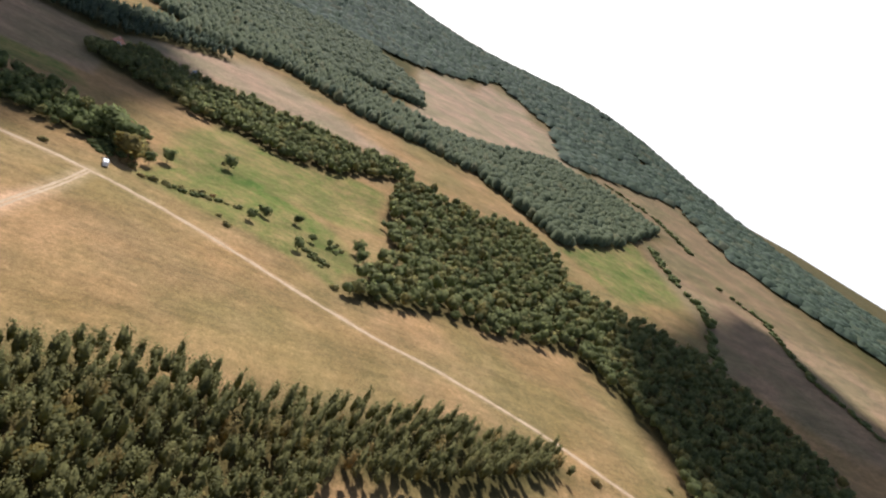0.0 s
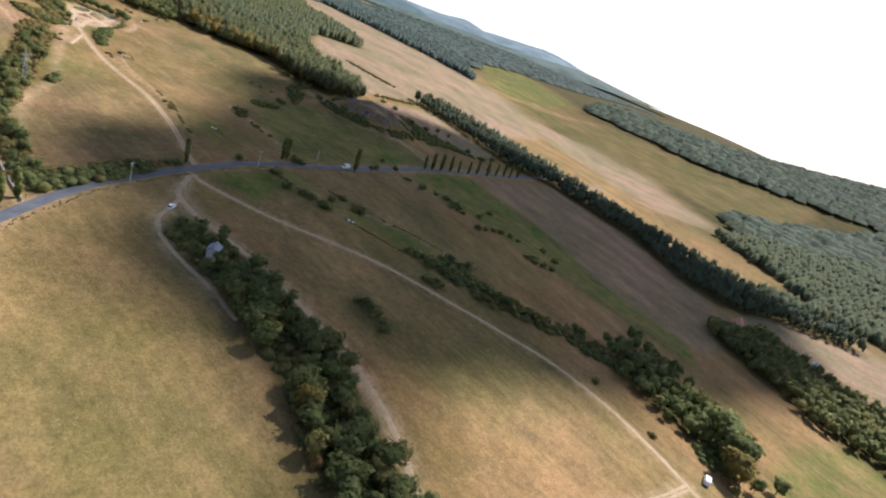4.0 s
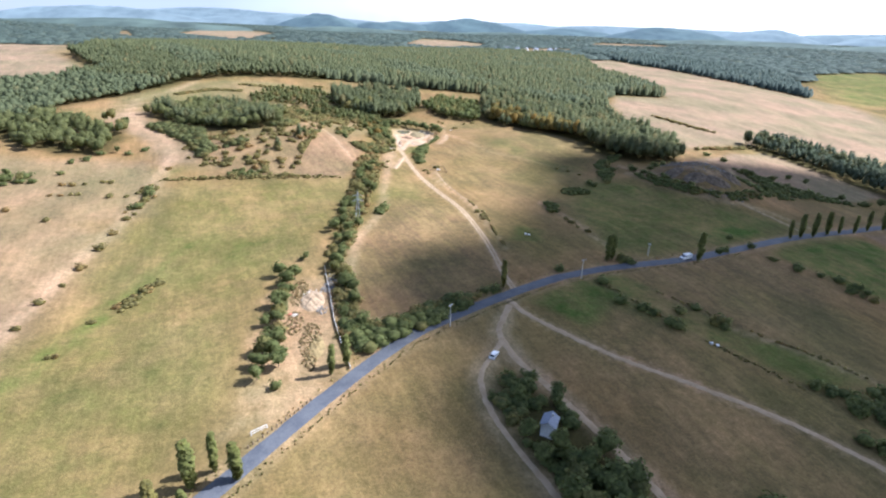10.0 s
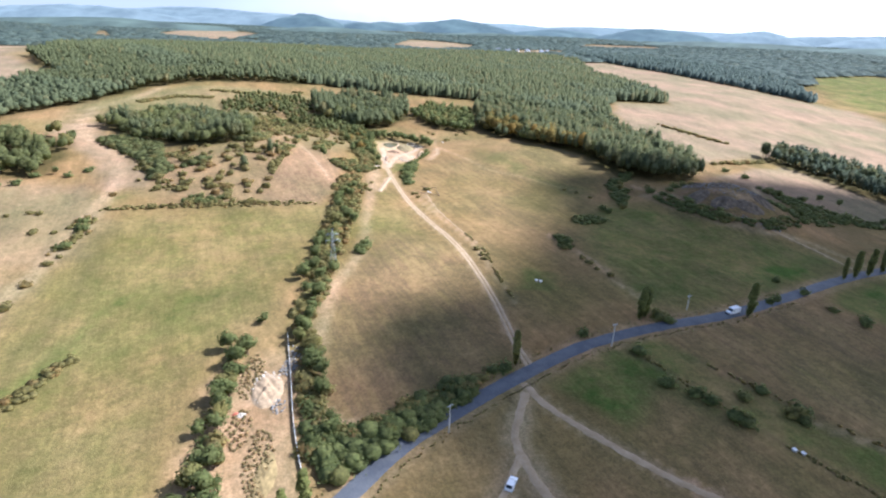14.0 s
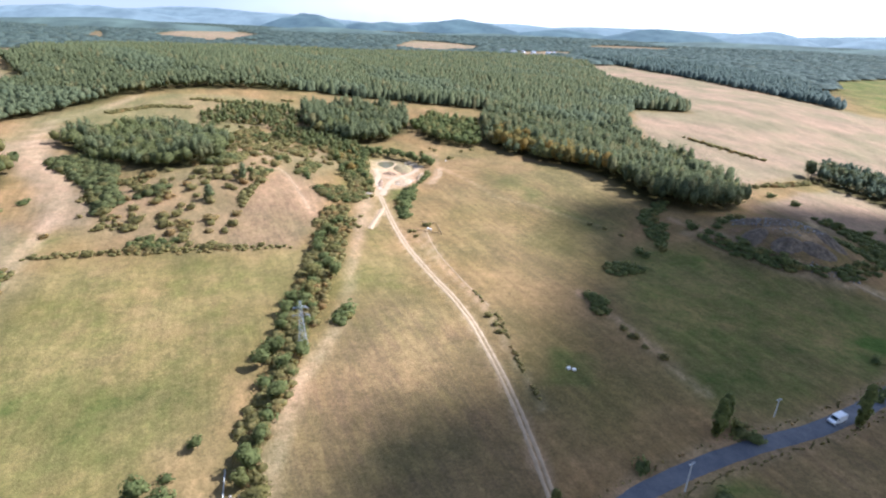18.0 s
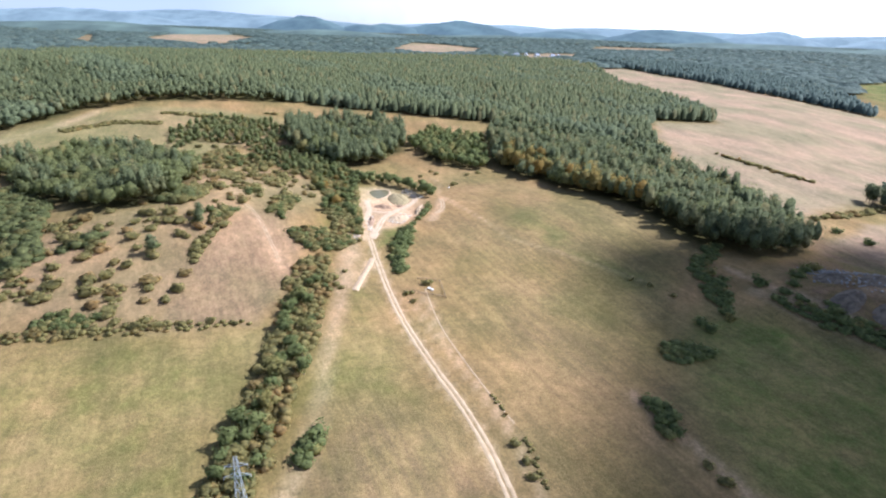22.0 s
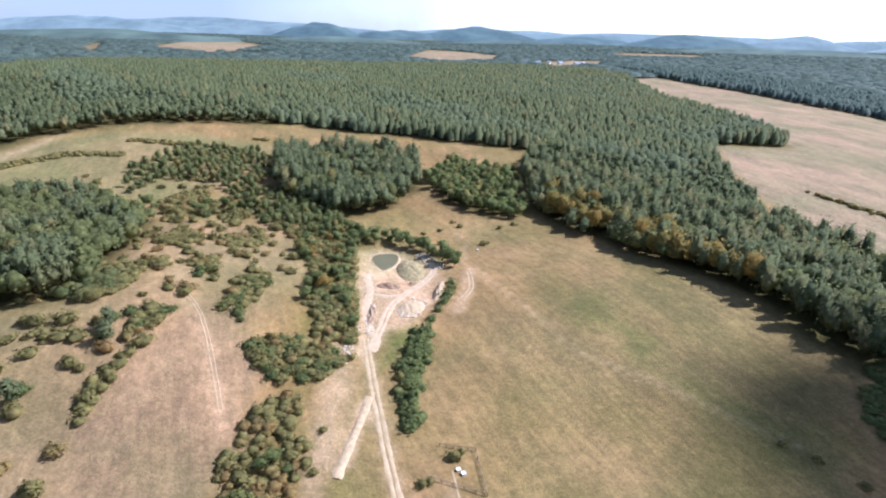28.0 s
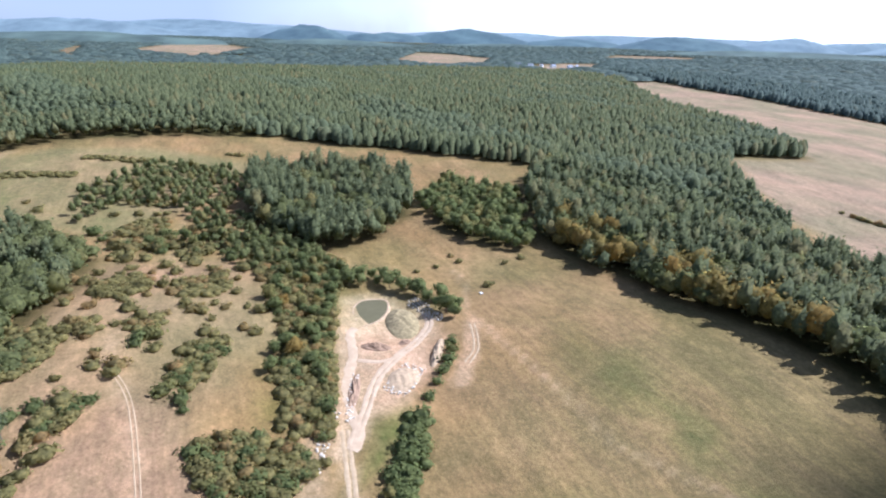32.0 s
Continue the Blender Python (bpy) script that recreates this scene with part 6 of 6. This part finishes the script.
gable_house("garden_hut", 60.2, 88, 30, 3.2, 2.4, 2.0, 0.5, WHITE_WALL, CONCRETE, "white garden hut among trees", "hut", 0.2, False, 1)
canopy_hut = stand("garden_shelter", 62.3, 86.0, 40, "teal sheet-roofed garden shelter", "shelter")
part("roof", prism([(-1.2, 2.1), (1.2, 2.1), (1.2, 2.2), (-1.2, 2.4)], -1.4, 1.4), TEAL, canopy_hut)
for sx in (-1.2, 1.2):
    for sy in (-1.0, 1.0):
        part("post", box(sx - 0.05, sx + 0.05, sy - 0.05, sy + 0.05, -0.3, 2.15), TIMBER, canopy_hut)
tent = stand("party_tent", 73.5, 79.2, 10, "white octagonal party tent", "tent")
bm = bmesh.new()
bmesh.ops.create_cone(bm, segments=8, radius1=1.7, radius2=0.05, depth=1.0, matrix=Matrix.Translation((0, 0, 2.6)))
part("roof", bm, WHITE_WALL, tent)
bm = bmesh.new()
bmesh.ops.create_cone(bm, segments=8, radius1=1.72, radius2=1.72, depth=0.3, matrix=Matrix.Translation((0, 0, 1.98)))
part("valance", bm, WHITE_WALL, tent)
for k in range(8):
    a = k * math.pi / 4
    part("pole", box(1.6 * math.cos(a) - 0.03, 1.6 * math.cos(a) + 0.03, 1.6 * math.sin(a) - 0.03, 1.6 * math.sin(a) + 0.03, -0.2, 2.0), STEEL, tent)


# lattice mast in the hedge
def bar(p, q, r, mat_, parent, name):
    v, f = stem(p, q, r, r, 4)
    bm = bmesh.new()
    vs = [bm.verts.new(c) for c in v]
    for face in f:
        bm.faces.new([vs[i] for i in face])
    bm.faces.new(vs[:4][::-1])
    bm.faces.new(vs[4:])
    return part(name, bm, mat_, parent)


mast = stand("lattice_mast", -13.2, 357, 12, "tall grey steel lattice mast in the hedgerow", "mast")
LEVELS = [(0, 1.5), (2.8, 1.25), (5.4, 1.0), (7.8, 0.82), (10.0, 0.66), (12.0, 0.52), (13.8, 0.42), (15.4, 0.34), (17.0, 0.28)]
CORNERS = [(-1, -1), (1, -1), (1, 1), (-1, 1)]
for (z0, w0), (z1, w1) in zip(LEVELS, LEVELS[1:]):
    for k in range(4):
        (ax, ay), (bx, by) = CORNERS[k], CORNERS[(k + 1) % 4]
        bar((ax * w0, ay * w0, z0), (ax * w1, ay * w1, z1), 0.06, STEEL, mast, "leg")
        bar((ax * w0, ay * w0, z0), (bx * w1, by * w1, z1), 0.03, STEEL, mast, "brace")
        bar((bx * w0, by * w0, z0), (ax * w1, ay * w1, z1), 0.03, STEEL, mast, "brace")
        bar((ax * w1, ay * w1, z1), (bx * w1, by * w1, z1), 0.03, STEEL, mast, "strut")
for z, reach in ((12.0, 2.6), (14.6, 2.2)):
    for s in (-1, 1):
        bar((0, 0, z), (s * reach, 0, z + 0.25), 0.07, STEEL, mast, "cross_arm")
        bar((0, 0, z + 1.1), (s * reach, 0, z + 0.25), 0.05, STEEL, mast, "arm_stay")
        bar((s * reach, 0, z + 0.2), (s * reach, 0, z - 0.5), 0.07, CONCRETE, mast, "insulator")


def utility_pole(x, y, turn, tall=8.5):
    ob = stand("utility_pole", x, y, turn, "pale concrete utility pole with a cross arm by the road", "utility pole", 0.0, "poles along the road")
    v, f = stem((0, 0, -0.5), (0, 0, tall), 0.17, 0.1, 8)
    bm = bmesh.new()
    vs = [bm.verts.new(c) for c in v]
    for face in f:
        bm.faces.new([vs[i] for i in face])
    bm.faces.new(vs[8:])
    part("pole", bm, CONCRETE, ob)
    part("cross_arm", box(-0.9, 0.9, -0.06, 0.06, tall - 0.5, tall - 0.36), STEEL, ob)
    for s in (-0.8, 0, 0.8):
        part("insulator", box(s - 0.06, s + 0.06, -0.06, 0.06, tall - 0.36, tall - 0.1, 0.02), WHITE_WALL, ob)


utility_pole(33.5, 262.5, 40)
utility_pole(86, 306, 25)
utility_pole(122, 335, 20, 6)

# rubble plot: low white wall, stones, sheds
WALL_LINE = [(5, 236), (1, 246), (-5, 262), (-11, 282), (-15, 295), (-19, 308)]
c = curve(WALL_LINE, 2.4)
fence = tagged(new("boundary_fence"), "white-painted low board fence along the rubble plot", "fence")
for (x0, y0), (x1, y1) in zip(c, c[1:]):
    z = float(ground_at(x0, y0))
    a = math.degrees(math.atan2(y1 - y0, x1 - x0))
    ob = part("post", box(-0.09, 0.09, -0.09, 0.09, -0.3, 1.15), WHITE_WALL, fence)
    ob.matrix_basis = pose(x0, y0, z, 0, 0, a)
    ob = part("board", box(0.08, math.hypot(x1 - x0, y1 - y0) - 0.08, -0.05, 0.05, 0.1, 0.95, 0.01), WHITE_WALL, fence)
    ob.matrix_basis = pose(x0, y0, z, 0, math.degrees(-math.atan2(float(ground_at(x1, y1)) - z, 2.4)), a)


def heap(name, cx, cy, rx, ry, tall, turn, mat_, label, category, seed, rough=0.35):
    """A mound of loose stuff."""
    n = 26
    u = np.linspace(-1, 1, n)
    U, V = np.meshgrid(u, u)
    r = np.hypot(U, V)
    z = tall * np.clip(1 - r**1.6, 0, 1) ** 0.8 * (1 + rough * wobble(U, V, 0.16, seed) + 0.5 * rough * wobble(U, V, 0.06, seed + 1)) - 0.15
    z = np.where(r > 0.97, -0.4, z)
    ca, sa = math.cos(math.radians(turn)), math.sin(math.radians(turn))
    X, Y = cx + U * rx * ca - V * ry * sa, cy + U * rx * sa + V * ry * ca
    v = np.stack([X, Y, ground_at(X, Y) + z - pit_drop(X, Y)], -1).reshape(-1, 3)
    i = np.arange(n * n).reshape(n, n)
    f = np.stack([i[:-1, :-1], i[:-1, 1:], i[1:, 1:], i[1:, :-1]], -1).reshape(-1, 4)
    return tagged(new(name, mesh_from(name, v, f, mat_, True)), label, category)


def pit_drop(x, y):
    return 0.8 * region(np.asarray(x, float), np.asarray(y, float), PIT, 6)


def stones(name, plots, gap, lo, hi, mat_, label, seed):
    """Broken stones strewn over plots."""
    gen = np.random.default_rng(seed)
    base = bmesh.new()
    bmesh.ops.create_icosphere(base, subdivisions=1, radius=1)
    bv = np.array([v.co[:] for v in base.verts])
    bf = np.array([[v.index for v in f.verts] for f in base.faces])
    base.free()
    vs, fs, n = [], [], 0
    for k, p in enumerate(plots):
        X, Y = scatter(p, gap, seed + k)
        for x, y in zip(X, Y):
            r = gen.uniform(lo, hi) * np.array([1, gen.uniform(0.6, 1), gen.uniform(0.4, 0.8)])
            a = gen.uniform(0, 6.28)
            q = bv * r * (1 + gen.normal(0, 0.14, (len(bv), 1)))
            q = np.column_stack([q[:, 0] * math.cos(a) - q[:, 1] * math.sin(a), q[:, 0] * math.sin(a) + q[:, 1] * math.cos(a), q[:, 2]])
            vs.append(q + np.array([x, y, float(ground_at(x, y)) + r[2] * 0.4 + gen.uniform(0, hi * 0.4) - float(pit_drop(x, y))]))
            fs.append(bf + n)
            n += len(bv)
    return tagged(new(name, mesh_from(name, np.concatenate(vs), np.concatenate(fs), mat_)), label, "stones", kind="stuff")


DRY_BANK = plain("dry_grass_bank", (0.25, 0.185, 0.085), 1.0, 0, 0.4, 0.5, 0.5)
heap("rubble_mound", -16.3, 277.5, 4.6, 8.2, 1.3, 12, SAND_PILE, "low sandy mound strewn with broken stone", "rubble mound", 2, 0.5)
stones("pale_rubble", [mat(-16.3, 278, 5, 8.5, 12)], 1.0, 0.2, 0.5, STONE, "pale broken stones piled on the plot", 91)
stones("grey_rubble", [[(-16, 286), (-11, 284), (-14.5, 300), (-17.5, 300)], round_plot(-10.5, 271, 2.6, 4)], 0.9, 0.2, 0.55, GREY_STONE, "grey broken stones beside the fence", 92)
heap("red_heap", -21.6, 267.5, 1.1, 0.8, 0.6, 30, BRICK_RED, "small heap of red brick rubble", "rubble heap", 3)
heap("sand_heap", -20, 267.2, 1.4, 1.1, 0.7, 10, STONE, "small pale heap of sand", "sand heap", 4)
heap("grassy_bank", -7.5, 247, 2.8, 8.5, 0.5, 8, DRY_BANK, "long grass-grown earth bank on the plot", "earth bank", 5)
for k, (x, y) in enumerate(curve([(-9, 199.5), (-3, 210), (2, 219)], 1.5)):
    ob = stand("fence_post", x - 4.2, y + 3.2, 0, "short dark timber post beside the road", "post", 0, "posts along the road")
    part("post", box(-0.14, 0.14, -0.14, 0.14, -0.3, 0.8, 0.02), TIMBER, ob)

barrier = stand("swing_barrier", -12.5, 208.5, 45, "white tubular swing barrier at the field entrance", "barrier")
for sx in (-2.1, 2.1):
    part("post", box(sx - 0.09, sx + 0.09, -0.09, 0.09, -0.3, 1.3, 0.02), WHITE_WALL, barrier)
part("top_bar", box(-2.05, 2.05, -0.06, 0.06, 1.1, 1.24, 0.02), WHITE_WALL, barrier)
part("lower_bar", box(-2.0, 2.0, -0.05, 0.05, 0.45, 0.55, 0.02), WHITE_WALL, barrier)

# sand pit with pond, heaps and spoil
pond_line = curve([(-19, 588), (-17.5, 593), (-13, 595), (-8.5, 594.5), (-7, 588), (-8.5, 581), (-12, 576.5), (-15, 574.5), (-16.4, 579), (-18, 583), (-19, 588)], 1.0)
pz = float(ground_at(-13, 582)) - 0.6
bm = bmesh.new()
bm.faces.new([bm.verts.new((x, y, pz)) for x, y in pond_line])
me = bpy.data.meshes.new("water")
bm.to_mesh(me)
bm.free()
me.materials.append(WATER)
WATER.node_tree.nodes["Principled BSDF"].inputs["Specular IOR Level"].default_value = 0.1
tagged(new("water", me), "still murky green pond in the sand pit", "pond", kind="structure")
n = len(pond_line)
rim_v, rim_f = [], []
d = pond_line - pond_line.mean(0)
d = d / np.hypot(d[:, 0], d[:, 1])[:, None]
for off, z in ((-0.4, pz - 0.3), (0.15, pz + 0.05), (0.5, pz + 0.16), (0.9, pz + 0.05), (1.5, pz - 0.9)):
    q = pond_line + d * off
    rim_v.append(np.column_stack([q, np.full(n, z) + 0.1 * wobble(q[:, 0], q[:, 1], 1.5, off)]))
rim_v = np.concatenate(rim_v)
for r in range(4):
    for i in range(n):
        j = (i + 1) % n
        rim_f.append((r * n + i, r * n + j, (r + 1) * n + j, (r + 1) * n + i))
tagged(new("pond_bank", mesh_from("pond_bank", rim_v, rim_f, SAND_PILE, True)), "bare sandy bank round the pond", "bank", kind="structure")
heap("spoil_heap", -7.5, 561.5, 5.2, 2.4, 1.5, 4, EARTH, "reddish heap of dug earth in the sand pit", "earth heap", 6, 0.5)
heap("clay_heap", 1.5, 566, 2.4, 1.6, 0.9, 40, EARTH, "small reddish earth heap in the sand pit", "earth heap", 7, 0.5)
heap("overgrown_mound", -0.5, 579, 6.2, 11.5, 2.4, 12, plain("thin_grass_on_sand", (0.235, 0.185, 0.1), 1.0, 0, 0.5, 0.7, 0.8), "overgrown sand heap beside the pond", "sand heap", 8, 0.2)
heap("sand_mound", 3.0, 545, 5.0, 7.0, 1.3, -20, SAND_PILE, "pale heap of dug sand and stones", "sand heap", 9, 0.25)
heap("pit_bank", 12.5, 560, 1.8, 9.0, 1.8, -8, SAND_PILE, "bare sandy bank at the rim of the pit", "bank", 10, 0.2)
heap("track_bank", -10.5, 537, 1.8, 9.0, 0.9, 3, EARTH, "rough bank of earth and stones beside the pit track", "earth bank", 12, 0.6)
v, f = ribbon([(-6.6, 461), (-5.2, 475), (-3.6, 491)], 1.25, 1.0, 0.04, 0.3, 0.35, across=7)
tagged(new("sand_ridge", mesh_from("sand_ridge", v, f[:, ::-1], SAND_PILE, True)), "long narrow heap of orange sand in the grass", "sand heap")
stones("pit_stones", [[(-11, 524), (-8, 526), (-9, 545), (-12, 545)], [(-2, 538), (6, 536), (10, 552), (0, 556)], [(0, 592), (14, 580), (17, 583), (4, 598)], [(-15, 505), (-12, 505), (-13, 528), (-17, 524)]], 1.0, 0.15, 0.5, STONE, "broken stones strewn about the sand pit", 93)
TIP_EARTH = plain("dark_tipped_earth", (0.135, 0.105, 0.074), 1.0, 0, 0.5, 0.4, 0.9)
for k, (x, y, rx, ry, tall, turn) in enumerate(((172, 452, 9, 5, 1.2, 30), (184, 444, 8, 5, 1.4, 10), (197, 442, 9, 5, 1.2, -10), (209, 452, 8, 6, 1.3, -40), (214, 466, 6, 9, 1.2, 10), (190, 462, 8, 6, 1.0, 20), (178, 470, 6, 8, 1.1, -15), (201, 474, 9, 6, 1.0, 25))):
    heap("tipped_earth", x, y, rx, ry, tall, turn, TIP_EARTH, "mound of dark tipped earth and rubble", "earth mound", 20 + k, 0.9)
stones("tip_stones", [[(170, 470), (190, 450), (215, 462), (225, 490), (205, 500), (180, 495)], [(186, 428), (206, 424), (212, 430), (190, 436)]], 2.2, 0.25, 0.8, GREY_STONE, "rubble strewn over the tip mound", 94)


def small_box(x, y, turn, label, w=0.9, tall=0.45, lid=True):
    ob = stand("concrete_well", x, y, turn, label, "well")
    part("ring", box(-w / 2, w / 2, -w / 2, w / 2, -0.3, tall, 0.05), CONCRETE, ob)
    if lid:
        part("lid", box(-w / 2 - 0.08, w / 2 + 0.08, -w / 2 - 0.08, w / 2 + 0.08, tall, tall + 0.12, 0.02), WHITE_WALL, ob)


for x, y in ((21.4, 466.2), (22.6, 465.0), (68.4, 351.8), (69.9, 351.2), (121.5, 263.6), (123.2, 262.6), (28.5, 603)):
    small_box(x, y, 20, "small white concrete well in the grass")
pen = tagged(new("well_fence"), "low timber fence round the well plot", "fence")
for (x0, y0), (x1, y1) in (((15, 463), (28, 459)), ((28, 459), (25.5, 473)), ((16.5, 474), (25.5, 473))):
    for t in np.linspace(0, 1, 6):
        x, y = x0 + (x1 - x0) * t, y0 + (y1 - y0) * t
        ob = part("post", box(-0.07, 0.07, -0.07, 0.07, -0.3, 1.1), TIMBER, pen)
        ob.matrix_basis = pose(x, y, float(ground_at(x, y)))
    z0, z1 = float(ground_at(x0, y0)), float(ground_at(x1, y1))
    run = math.hypot(x1 - x0, y1 - y0)
    for zz in (0.5, 0.95):
        ob = part("rail", box(0, run, -0.04, 0.04, zz - 0.05, zz + 0.05), TIMBER, pen)
        ob.matrix_basis = pose(x0, y0, z0, 0, math.degrees(-math.atan2(z1 - z0, run)), math.degrees(math.atan2(y1 - y0, x1 - x0)))
